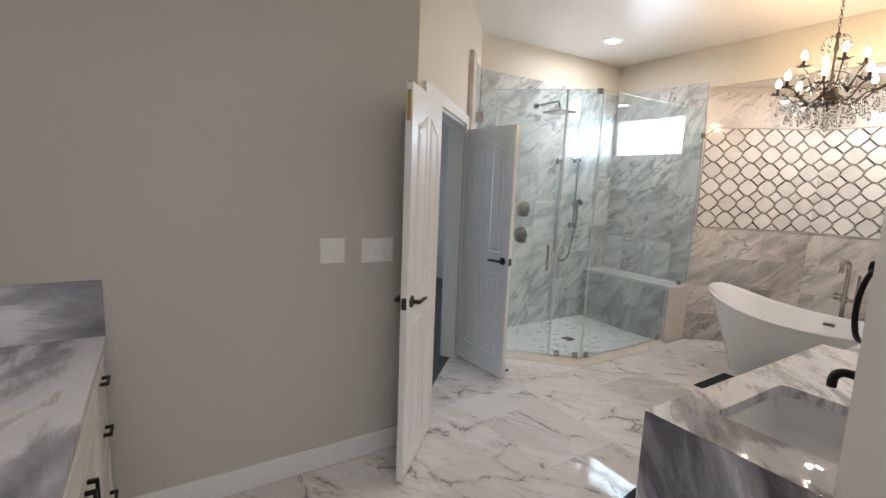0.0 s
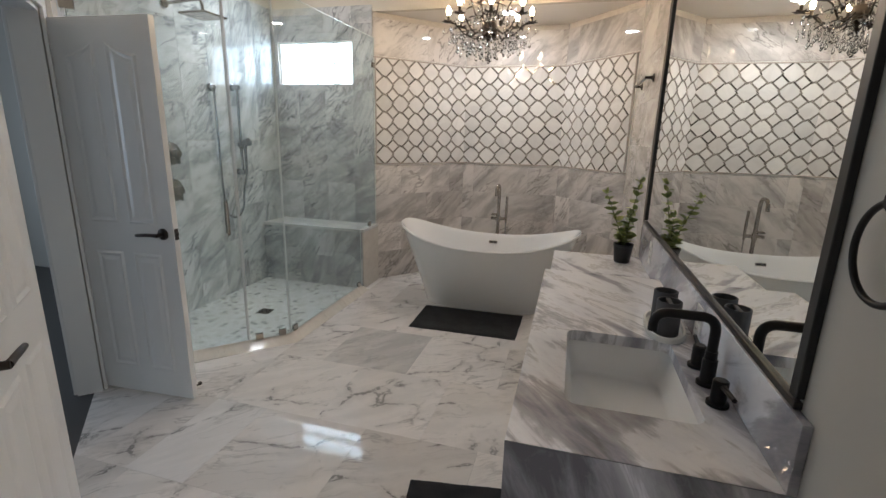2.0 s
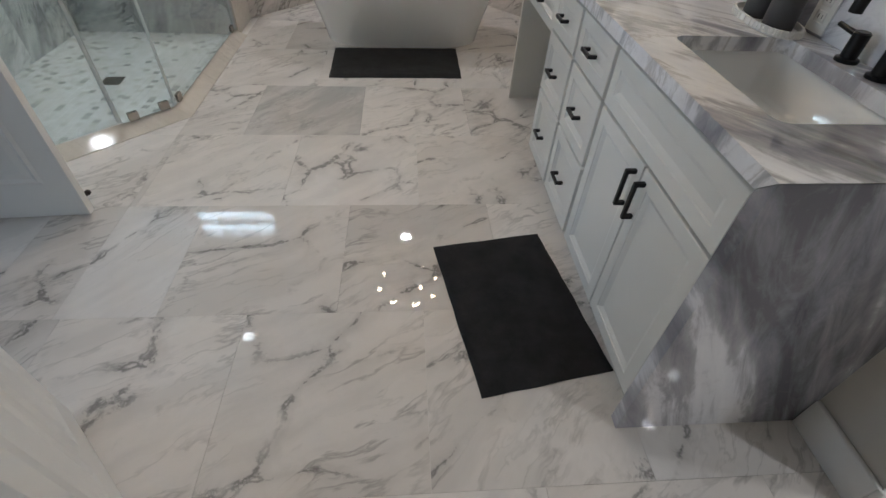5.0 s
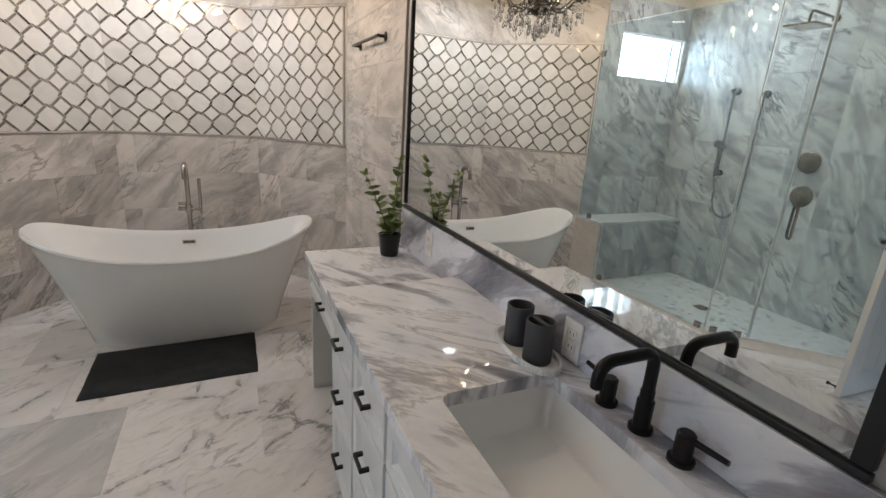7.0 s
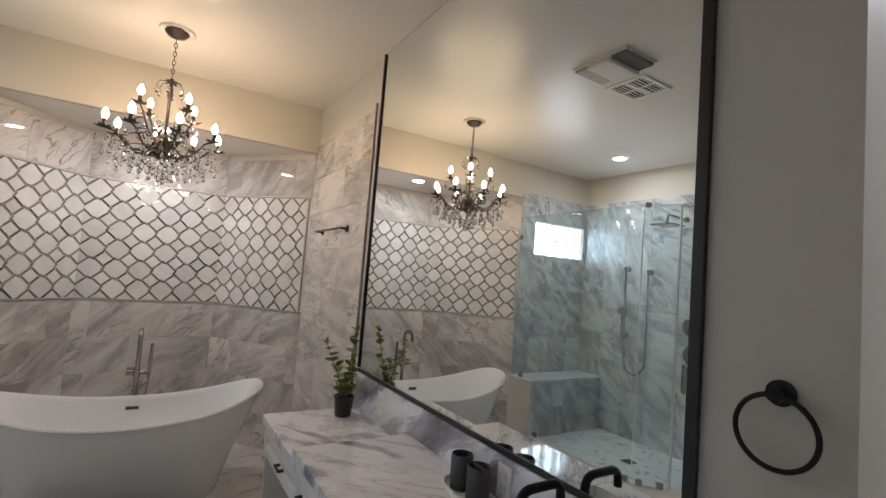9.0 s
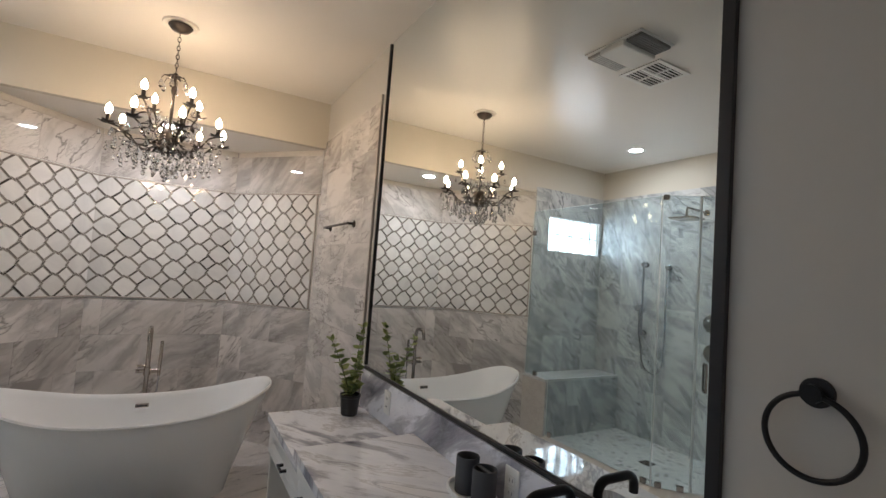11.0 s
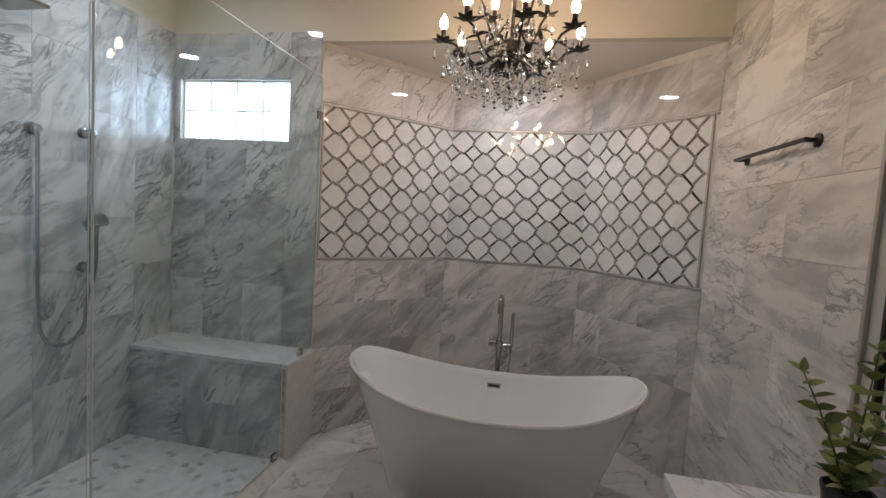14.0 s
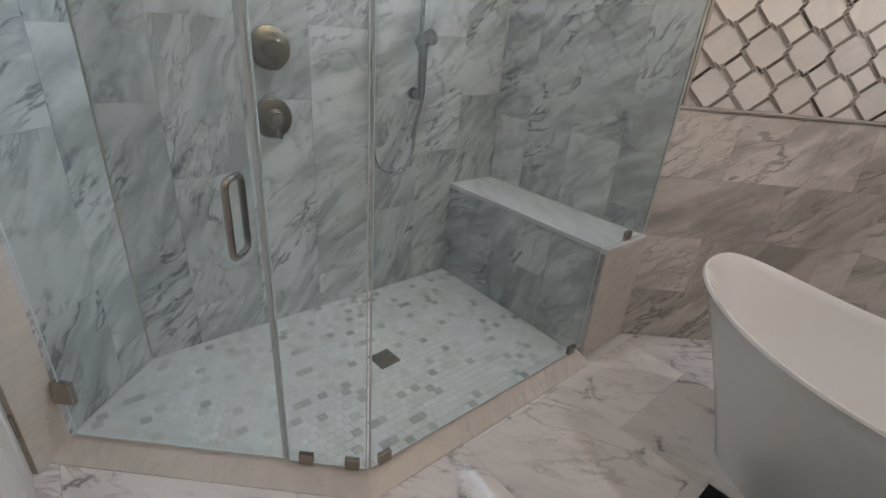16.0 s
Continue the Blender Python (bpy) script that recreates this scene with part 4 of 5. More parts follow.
single("shower_drain", b, NICKEL, "square brushed nickel drain in the shower floor", "drain", pose(-2.92, 2.268, 0.0035, 0, 0, 4))


for y, z in ((2.048, 1.327), (2.036, 1.042)):
    v = thing("shower_valve", pose(XL + 0.012, y, z), "round brushed nickel shower valve with lever", "shower valve", "shower valves")
    b = B(); lathe(b, [(0, 0), (0.086, 0), (0.088, 0.003), (0.086, 0.008), (0.080, 0.010), (0.044, 0.012), (0.042, 0.030), (0.034, 0.034), (0.032, 0.070), (0.028, 0.076), (0, 0.077)], 32, m=pose(0, 0, 0, 0, 90))
    part("plate", b, NICKEL, v, smooth=True)
    b = B(); tube(b, [(0.058, 0.0, 0.0), (0.062, 0.008, -0.078)], [0.013, 0.010], 12)
    part("lever", b, NICKEL, v, smooth=True)

head = thing("rain_shower_head", pose(XL + 0.012, 2.14, 2.42), "square brushed nickel rain shower head on a wall arm", "shower head")
b = B(); lathe(b, [(0, 0), (0.03, 0), (0.03, 0.01), (0.012, 0.012)], 20, m=pose(0, 0, 0, 0, 90))
tube(b, arc([(0, 0, 0), (0.34, 0, 0.015), (0.34, 0, -0.08)], 0.05, 7), 0.0105, 12)
part("arm", b, NICKEL, head, smooth=True)
b = B(); box(b, 0.225, 0.455, -0.115, 0.115, -0.105, -0.09, 0.004); lathe(b, [(0.03, 0), (0.018, 0.02), (0, 0.02)], 16, (0.34, 0, -0.09))
part("plate", b, NICKEL, head)

hs = thing("hand_shower", pose(XL + 0.012, 2.785, 1.14), "chrome hand shower on a slide bar with a looping hose", "hand shower")
b = B(); tube(b, [(0.055, 0, -0.03), (0.055, 0, 0.775)], 0.0115, 14)
part("slide_bar", b, CHROME, hs, smooth=True)
for z in (0.0, 0.75):
    b = B(); tube(b, [(0, 0, z), (0.012, 0, z), (0.013, 0, z), (0.078, 0, z)], [0.03, 0.03, 0.021, 0.021], 18)
    part("bracket", b, CHROME, hs, smooth=True)
b = B(); tube(b, [(0.03, 0.0, 0.245), (0.105, 0.0, 0.25)], 0.021, 16); tube(b, [(0.055, 0.0, 0.21), (0.055, 0.0, 0.285)], 0.019, 16)
part("slider", b, CHROME, hs, smooth=True)
b = B(); tube(b, [(0.105, -0.012, 0.0), (0.105, -0.012, 0.2), (0.11, -0.012, 0.24), (0.118, -0.012, 0.265), (0.15, -0.012, 0.275)], [0.011, 0.014, 0.016, 0.036, 0.038], 18)
part("spray_head", b, CHROME, hs, smooth=True)
b = B(); tube(b, [(0, -0.268, 0.725), (0.012, -0.268, 0.725), (0.013, -0.268, 0.725), (0.05, -0.268, 0.725)], [0.032, 0.032, 0.022, 0.022], 18); tube(b, [(0.04, -0.268, 0.725), (0.04, -0.268, 0.685)], 0.013, 12)
part("outlet", b, CHROME, hs, smooth=True)
loop = [(0.045, -0.268, 0.70), (0.045, -0.27, 0.3), (0.045, -0.27, -0.1)]
for a in np.linspace(180, 360, 13):
    loop.append((0.055, -0.145 + 0.125 * math.cos(radians(a)), -0.26 + 0.15 * math.sin(radians(a))))
loop += [(0.07, -0.02, -0.15), (0.095, -0.012, -0.05), (0.105, -0.012, 0.0)]
b = B(); tube(b, loop, 0.009, 12)
part("hose", b, CHROME, hs, smooth=True)

# ---- wall pieces: switches, outlets, trim ----
def switch_plate(y0, y1, z0, z1, gangs, label):
    s = thing("switch_plate", pose(XS, (y0 + y1) / 2, (z0 + z1) / 2), label, "light switch")
    b = B(); box(b, 0, 0.006, (y0 - y1) / 2, (y1 - y0) / 2, (z0 - z1) / 2, (z1 - z0) / 2, 0.002)
    part("plate", b, PLASTIC, s)
    for g in range(gangs):
        y = (y1 - y0) * ((g + 0.5) / gangs - 0.5) * 0.82
        b = B(); box(b, 0.006, 0.0085, y - 0.016, y + 0.016, -0.032, 0.032, 0.001)
        part("rocker", b, PLASTIC, s)
        b = B(); box(b, 0.0085, 0.0105, y - 0.0135, y + 0.0135, 0.001, 0.029, 0.001)
        part("rocker_face", b, PLASTIC, s)


switch_plate(-0.64, -0.51, 1.14, 1.272, 2, "white two-gang light switch plate on the grey wall")
switch_plate(-0.415, -0.23, 1.132, 1.265, 3, "white three-gang light switch plate on the grey wall")


def wall_outlet(y, z):
    s = thing("wall_outlet", pose(-0.019, y, z), "white double socket outlet in the marble backsplash", "outlet", "backsplash outlets")
    b = B(); box(b, -0.005, 0, -0.036, 0.036, -0.06, 0.06, 0.002)
    part("plate", b, PLASTIC, s)
    for dz in (-0.02, 0.02):
        b = B(); box(b, -0.007, -0.005, -0.017, 0.017, dz - 0.014, dz + 0.014, 0.003)
        f = part("socket", b, PLASTIC, s)
        b = B(); box(b, -0.0076, -0.0069, -0.008, -0.006, dz - 0.004, dz + 0.006); box(b, -0.0076, -0.0069, 0.006, 0.008, dz - 0.004, dz + 0.006)
        part("slots", b, DARK_SLOT, f)


wall_outlet(0.70, 0.932)
wall_outlet(1.735, 0.922)
TRIM = shader("tile_edge_trim", (0.42, 0.38, 0.34), 0.35, 0.5)
b = B(); box(b, -0.014, 0.0, 2.195, 2.212, DT, 2.725, 0.002)
structure("trim", b, TRIM, "bronze tile edge trim beside the mirror")

# ---- ceiling fixtures ----
def downlight(x, y, z, label):
    d = thing("recessed_light", pose(x, y, z), label, "ceiling light", "recessed lights")
    b = B(); lathe(b, [(0.062, -0.002), (0.066, -0.007), (0.088, -0.006), (0.092, -0.0005)], 32)
    part("trim_ring", b, PLASTIC, d, smooth=True)
    b = B(); lathe(b, [(0, -0.003), (0.0615, -0.003), (0.0615, -0.001)], 32)
    part("lens", b, CAN_GLOW, d, "glowing diffuser")


downlight(-2.925, 2.56, CEIL, "lit round recessed downlight over the shower")
downlight(-1.17, 3.73, ALC_TOP, "lit round recessed downlight in the alcove ceiling")
# Unseen downlights, added in the passage to brighten the wall with the switches.
for x, y in ((1.2, -0.6), (1.2, -1.35), (1.7, -1.9)):
    downlight(x, y, CEIL, "lit round recessed downlight added out of view in the passage")

fan = thing("exhaust_fan", pose(-1.18, 1.3, CEIL), "white square exhaust fan grille on the ceiling", "exhaust fan")
b = B(); box(b, -0.15, 0.15, -0.20, 0.20, -0.012, -0.001, 0.004); box(b, -0.145, 0.145, -0.085, 0.085, -0.05, -0.0125, 0.01)
part("housing", b, PLASTIC, fan)
GRILLE = shader("fan_grille_grey", (0.22, 0.21, 0.20), 0.5)
for sg in (-1, 1):
    b = B(); box(b, -0.13, 0.13, min(sg * 0.09, sg * 0.19), max(sg * 0.09, sg * 0.19), -0.03, -0.0125, 0.003)
    g = part("grille", b, GRILLE if sg < 0 else shader("fan_grille_pale", (0.45, 0.44, 0.42), 0.5), fan)
    for k in range(6):
        y = sg * (0.098 + 0.0165 * k)
        b = B(); box(b, -0.124, 0.124, y - 0.0035, y + 0.0035, -0.034, -0.0302)
        part("slat", b, PLASTIC if sg > 0 else GRILLE, g)
vent = thing("air_vent", pose(-1.57, 1.4, CEIL), "white ceiling air register with slats", "air vent")
b = B()
for a in ((-0.16, 0.16, -0.15, -0.12), (-0.16, 0.16, 0.12, 0.15), (-0.16, -0.13, -0.12, 0.12), (0.13, 0.16, -0.12, 0.12), (-0.008, 0.008, -0.12, 0.12), (-0.13, -0.009, -0.012, 0.012), (0.009, 0.13, -0.012, 0.012)):
    box(b, *a, -0.01, -0.001, 0.002)
part("frame", b, PLASTIC, vent)
b = B(); box(b, -0.13, 0.13, -0.12, 0.12, -0.003, -0.001)
part("backing", b, DARK_SLOT, vent)
for k in range(8):
    y = (-0.104 + 0.026 * k) if k < 4 else (0.026 + 0.026 * (k - 4))
    b = B(); box(b, -0.129, 0.129, y - 0.004, y + 0.004, -0.008, -0.004)
    part("slat", b, PLASTIC, vent)

# ---- chandelier ----
CX, CY = -1.153, 2.74
ch = thing("chandelier", pose(CX, CY, CEIL), "dark bronze leafy chandelier with crystal drops and lit candle bulbs", "chandelier")
b = B(); lathe(b, [(0, -0.006), (0.078, -0.006), (0.096, -0.012), (0.101, -0.004), (0.101, -0.0005)], 36)
part("ceiling_rose", b, CEIL_PAINT, ch, "white plaster ceiling ring", True)
b = B(); lathe(b, [(0, -0.055), (0.012, -0.05), (0.05, -0.038), (0.068, -0.016), (0.068, -0.012)], 28)
part("canopy", b, BRONZE, ch, smooth=True)
zc = -0.055
for k in range(9):
    b = B()
    tube(b, [((0.0085 * math.cos(a)) * (1 if k % 2 else 0), (0.0085 * math.cos(a)) * (0 if k % 2 else 1), zc - 0.013 - 0.0165 * math.sin(a)) for a in np.linspace(0, 2 * math.pi, 15)], 0.0022, 6, False)
    part("chain_link", b, BRONZE, ch, smooth=True)
    zc -= 0.0275
STEM_TOP, STEM_LOW = zc, -0.79
b = B(); lathe(b, [(0, STEM_TOP), (0.012, STEM_TOP - 0.01), (0.008, STEM_TOP - 0.05), (0.016, -0.42), (0.009, -0.45), (0.009, -0.66), (0.02, -0.67), (0.05, -0.69), (0.055, -0.72), (0.05, -0.745), (0.06, -0.755), (0.052, -0.8), (0.02, -0.815), (0.008, -0.84), (0, -0.85)], 22)
part("stem", b, BRONZE, ch, smooth=True)


def leaf_shape(b, m, length, width, curl):
    """One thin curled metal leaf with a fold along its rib."""
    rows = []
    for i in range(6):
        u = i / 5
        w = width * math.sin(math.pi * min(0.98, u * 0.86 + 0.12)) * (1.0 if u < 1 else 0.1)
        rows.append([m @ Vector((length * u, s * w / 2, curl * u * u * length + abs(s) * 0.12 * w)) for s in (-1, 0, 1)])
    vs = [[b.verts.new(p) for p in r] for r in rows]
    vt = [[b.verts.new(p + Vector((0, 0, -0.0012))) for p in r] for r in rows]
    for i in range(5):
        for j in range(2):
            b.faces.new((vs[i][j], vs[i + 1][j], vs[i + 1][j + 1], vs[i][j + 1]))
            b.faces.new((vt[i][j + 1], vt[i + 1][j + 1], vt[i + 1][j], vt[i][j]))


b = B(); lathe(b, [(0, 0), (0.003, -0.006), (0.0085, -0.021), (0.0095, -0.028), (0.005, -0.037), (0, -0.040)], 6)
DROP = mesh_of("crystal_drop", b, CRYSTAL)
b = B(); lathe(b, [(0, 0), (0.006, -0.006), (0.0, -0.012)], 6)
BEAD = mesh_of("crystal_bead", b, CRYSTAL)
b = B(); lathe(b, [(0, 0.0), (0.0095, 0.001), (0.015, 0.012), (0.0178, 0.024), (0.0165, 0.036), (0.0105, 0.049), (0.004, 0.060), (0.0, 0.064)], 16)
FLAME = mesh_of("bulb", b, BULB, True)
b = B(); lathe(b, [(0, 0), (0.0115, 0), (0.0105, 0.05), (0, 0.05)], 14)
CANDLE = mesh_of("candle_sleeve", b, BRONZE, True)


def hang(mesh, name, p, parent, s=1.0):
    o = new(name, mesh)
    o.location, o.scale = p, (s, s, s)
    o.parent = parent
    return o


rnd = random.Random(11)


def chandelier_arm(a, r, z_root, z_cup, z_dip):
    """One curved arm with cup leaves, candle, bulb and hanging crystals."""
    c, s = math.cos(a), math.sin(a)
    pts = []
    for t in np.linspace(0, 1, 15):
        x = 0.04 + (r - 0.04) * t
        z = z_root + (z_dip - z_root) * math.sin(math.pi * min(1, t * 1.25)) + (z_cup - z_root) * max(0, (t - 0.35) / 0.65) ** 1.6
        pts.append((c * x, s * x, z))
    pts[-1] = (c * r, s * r, z_cup)
    b = B(); tube(b, pts, 0.0055, 8)
    arm = part("arm", b, BRONZE, ch, smooth=True)
    b = B()
    for k in range(6):
        leaf_shape(b, pose(c * r, s * r, z_cup - 0.004, 0, 0, math.degrees(a) + 60 * k), 0.05 + 0.008 * (k % 2), 0.03, 0.25)
    for t in (4, 7, 10):
        for sg in (-1, 1):
            leaf_shape(b, Matrix.Translation(pts[t]) @ pose(0, 0, 0, 0, -18 + 30 * rnd.random(), math.degrees(a) + sg * (40 + 35 * rnd.random())), 0.055 + 0.025 * rnd.random(), 0.026, -0.3)
    part("leaves", b, BRONZE, arm, "dark bronze leaf cups")
    hang(CANDLE, "candle_sleeve", (c * r, s * r, z_cup), arm)
    hang(FLAME, "bulb", (c * r, s * r, z_cup + 0.05), arm)
    for k in range(3):
        rr, aa = r + 0.035 * math.cos(2.1 * k), a + 0.035 * math.sin(2.1 * k) / r
        hang(DROP, "crystal_drop", (rr * math.cos(aa), rr * math.sin(aa), z_cup - 0.012 - 0.03 * rnd.random()), arm, 1.0)
    x, y, z = pts[8]
    hang(DROP, "crystal_drop", (x, y, z - 0.01), arm, 1.1)
    hang(BEAD, "crystal_bead", (x, y, z - 0.0), arm, 1.2)


for k in range(8):
    chandelier_arm(radians(12 + 45 * k), 0.305, -0.72, -0.70 + 0.012 * (k % 2), -0.79)
for k in range(4):
    chandelier_arm(radians(35 + 90 * k), 0.175, -0.62, -0.53, -0.68)
b = B()
for k in range(6):
    leaf_shape(b, pose(0, 0, STEM_TOP - 0.03, 0, -10, 60 * k), 0.06, 0.028, -0.25)
for k in range(10):
    leaf_shape(b, pose(0, 0, -0.75, 0, 20, 36 * k), 0.12, 0.04, -0.15)
part("leaves", b, BRONZE, ch, "dark bronze leaves round the stem")
for k in range(6):
    a = radians(60 * k + 20)
    b = B(); tube(b, [(0.01 * math.cos(a), 0.01 * math.sin(a), STEM_TOP - 0.04), (0.06 * math.cos(a), 0.06 * math.sin(a), STEM_TOP - 0.035), (0.075 * math.cos(a), 0.075 * math.sin(a), STEM_TOP - 0.06)], 0.002, 6)
    wire_arm = part("drop_wire", b, BRONZE, ch)
    hang(DROP, "crystal_drop", (0.075 * math.cos(a), 0.075 * math.sin(a), STEM_TOP - 0.062), wire_arm, 1.5)
for n_, r_, z_, s_ in ((12, 0.12, -0.83, 1.3), (18, 0.2, -0.80, 1.2), (8, 0.06, -0.87, 1.4), (22, 0.27, -0.775, 1.1), (4, 0.015, -0.90, 1.5), (10, 0.09, -0.6, 1.3), (16, 0.16, -0.86, 1.2), (16, 0.235, -0.84, 1.2), (12, 0.14, -0.66, 1.1), (14, 0.30, -0.80, 1.1)):
    for k in range(n_):
        a = 2 * math.pi * (k + 0.5 * rnd.random()) / n_
        z = z_ - 0.04 * rnd.random()
        hang(DROP, "crystal_drop", (r_ * math.cos(a), r_ * math.sin(a), z), ch, s_)
        hang(BEAD, "crystal_bead", (r_ * math.cos(a), r_ * math.sin(a), z + 0.013), ch, s_)
        if k % 2 == 0:
            hang(BEAD, "crystal_bead", (r_ * math.cos(a), r_ * math.sin(a), z + 0.027), ch, s_)

# ---- potted plant ----
plant = thing("potted_plant", pose(-0.135, 1.985, DT), "small leafy green plant in a black pot on the desk", "plant")
b = B(); lathe(b, [(0, 0), (0.042, 0), (0.045, 0.004), (0.055, 0.098), (0.058, 0.1), (0.058, 0.112), (0.052, 0.112), (0.05, 0.09), (0, 0.09)], 28)
part("pot", b, POT, plant, smooth=True)
b = B(); lathe(b, [(0, 0.098), (0.03, 0.097), (0.0505, 0.093)], 20)
part("soil", b, SOIL, plant)
rnd = random.Random(4)
lv = B()


def plant_leaf(at, yaw, tilt, L, wide=0.52):
    """One oval leaf with a slight fold and droop."""
    m = Matrix.Translation(at) @ pose(0, 0, 0, rnd.uniform(-50, 50), tilt, yaw)
    rows = []
    for u in np.linspace(0, 1, 7):
        w = wide * L * math.sin(math.pi * (0.05 + 0.91 * u ** 0.85))
        rows.append([lv.verts.new(m @ Vector((L * u, q * w / 2, -0.16 * L * u * u + 0.12 * w * abs(q)))) for q in (-1, 0, 1)])
    for r0, r1 in zip(rows, rows[1:]):
        for q in range(2):
            lv.faces.new((r0[q], r1[q], r1[q + 1], r0[q + 1]))


for lean, way, tall in ((0.065, 35, 0.385), (0.12, 172, 0.315), (0.05, 285, 0.21)):
    c, s = math.cos(radians(way)), math.sin(radians(way))
    pts = [Vector((c * (0.006 + lean * t ** 1.3), s * (0.006 + lean * t ** 1.3), 0.09 + tall * t)) for t in np.linspace(0, 1, 11)]
    b = B(); tube(b, pts, [0.0040 - 0.0026 * i / 10 for i in range(11)], 6)
    part("stem", b, STEM, plant, smooth=True)
    for i in range(1, 11):
        yaw = 75 * i + rnd.uniform(-20, 20)
        for j in range(3):
            plant_leaf(pts[i], yaw + 120 * j + rnd.uniform(-25, 25), rnd.uniform(-55, -10) - 3 * max(0, i - 7), rnd.uniform(0.040, 0.058) * (1.0 if i < 9 else 0.75), rnd.uniform(0.55, 0.68))
    plant_leaf(pts[-1], rnd.uniform(0, 360), -75, 0.04)
for k in range(16):
    a = radians(360 * k * 0.382 + rnd.uniform(-10, 10))
    plant_leaf(Vector((0.012 * math.cos(a), 0.012 * math.sin(a), 0.118 + 0.006 * (k % 9))), math.degrees(a), rnd.uniform(-40, -5), rnd.uniform(0.05, 0.07), rnd.uniform(0.6, 0.72))
part("foliage", lv, LEAF, plant, smooth=True)

# ---- tiles: each piece its own object on shared meshes ----
tile_meshes = {}


def tile_mesh(w, h, t, material, flat, name="tile"):
    key = (round(w, 3), round(h, 3), t, material.name, flat)
    if key not in tile_meshes:
        o = B()
        c = 0.0006
        lo = [(-w / 2, -h / 2), (w / 2, -h / 2), (w / 2, h / 2), (-w / 2, h / 2)]
        hi = [(x - math.copysign(c, x), y - math.copysign(c, y)) for x, y in lo]
        put = (lambda x, y, d: (x, y, d)) if flat else (lambda x, y, d: (x, -d, y))
        r = [[o.verts.new(put(x, y, d)) for x, y in q] for q, d in ((lo, 0.0), (lo, t - c), (hi, t))]
        for a, d in zip(r, r[1:]):
            for i in range(4):
                o.faces.new((a[i], a[(i + 1) % 4], d[(i + 1) % 4], d[i]))
        o.faces.new(r[2])
        tile_meshes[key] = mesh_of(name, o, material)
    return tile_meshes[key]


def cut(rects, hole):
    out = []
    hx0, hx1, hy0, hy1 = hole
    for x0, x1, y0, y1 in rects:
        if x1 <= hx0 or x0 >= hx1 or y1 <= hy0 or y0 >= hy1:
            out.append((x0, x1, y0, y1))
            continue
        if y0 < hy0: out.append((x0, x1, y0, hy0))
        if y1 > hy1: out.append((x0, x1, hy1, y1))
        if x0 < hx0: out.append((x0, hx0, max(y0, hy0), min(y1, hy1)))
        if x1 > hx1: out.append((hx1, x1, max(y0, hy0), min(y1, hy1)))
    return out


def lay(parent, m, area, size, material, holes=(), upright=False, flat=False, t=0.009, start=(0, 0), gap=0.0009):
    """Running-bond pieces over area (x0, x1, y0, y1) of the plane m."""
    x0, x1, y0, y1 = area
    w, h = size
    rects = []
    if upright:
        i = 0
        x = x0 + start[0]
        while x < x1 - 0.004:
            y = y0 + start[1] - (h / 2 if i % 2 else 0)
            while y < y1 - 0.004:
                rects.append((max(x, x0), min(x + w, x1), max(y, y0), min(y + h, y1)))
                y += h
            x += w
            i += 1
    else:
        i = 0
        y = y0 + start[1]
        while y < y1 - 0.004:
            x = x0 + start[0] - (w / 2 if i % 2 else 0)
            while x < x1 - 0.004:
                rects.append((max(x, x0), min(x + w, x1), max(y, y0), min(y + h, y1)))
                x += w
            y += h
            i += 1
    for hole in holes:
        rects = cut(rects, hole)
    for a, c, e, f in rects:
        if c - a < 0.012 or f - e < 0.012:
            continue
        o = new("tile", tile_mesh(c - a - gap, f - e - gap, t, material, flat))
        o.matrix_world = m @ Matrix.Translation(((a + c) / 2, (e + f) / 2, 0) if flat else ((a + c) / 2, 0, (e + f) / 2))
        o.parent = parent


def named(n):
    return bpy.data.objects[n]


# shower walls
lay(named("wall_west"), along((XL, 1.395), (XL, YW)), (0.012, YW - 1.395, 0.0, TILE_TOP), (0.305, 0.61), SHOWER_MARBLE, upright=True, start=(-0.1, -0.1))
lay(named("wall_north"), along((XL, YW), (-2.415, YW)), (0.012, 1.098, 0.6, TILE_TOP), (0.305, 0.61), SHOWER_MARBLE, holes=[(WX0 - XL, WX1 - XL, WZ0, WZ1)], upright=True, start=(-0.05, -0.2))
lay(bench, along((XL, 3.115), (-2.39, 3.115)), (0.012, 1.123, 0.0, 0.575), (0.40, 0.61), SHOWER_MARBLE, upright=True)
lay(named("wall_doorway"), JB, (0.024, (D1 - Vector((-3.165, 1.045))).length, 0.0, TILE_TOP), (0.305, 0.61), SHOWER_MARBLE, upright=True, start=(0, -0.15))
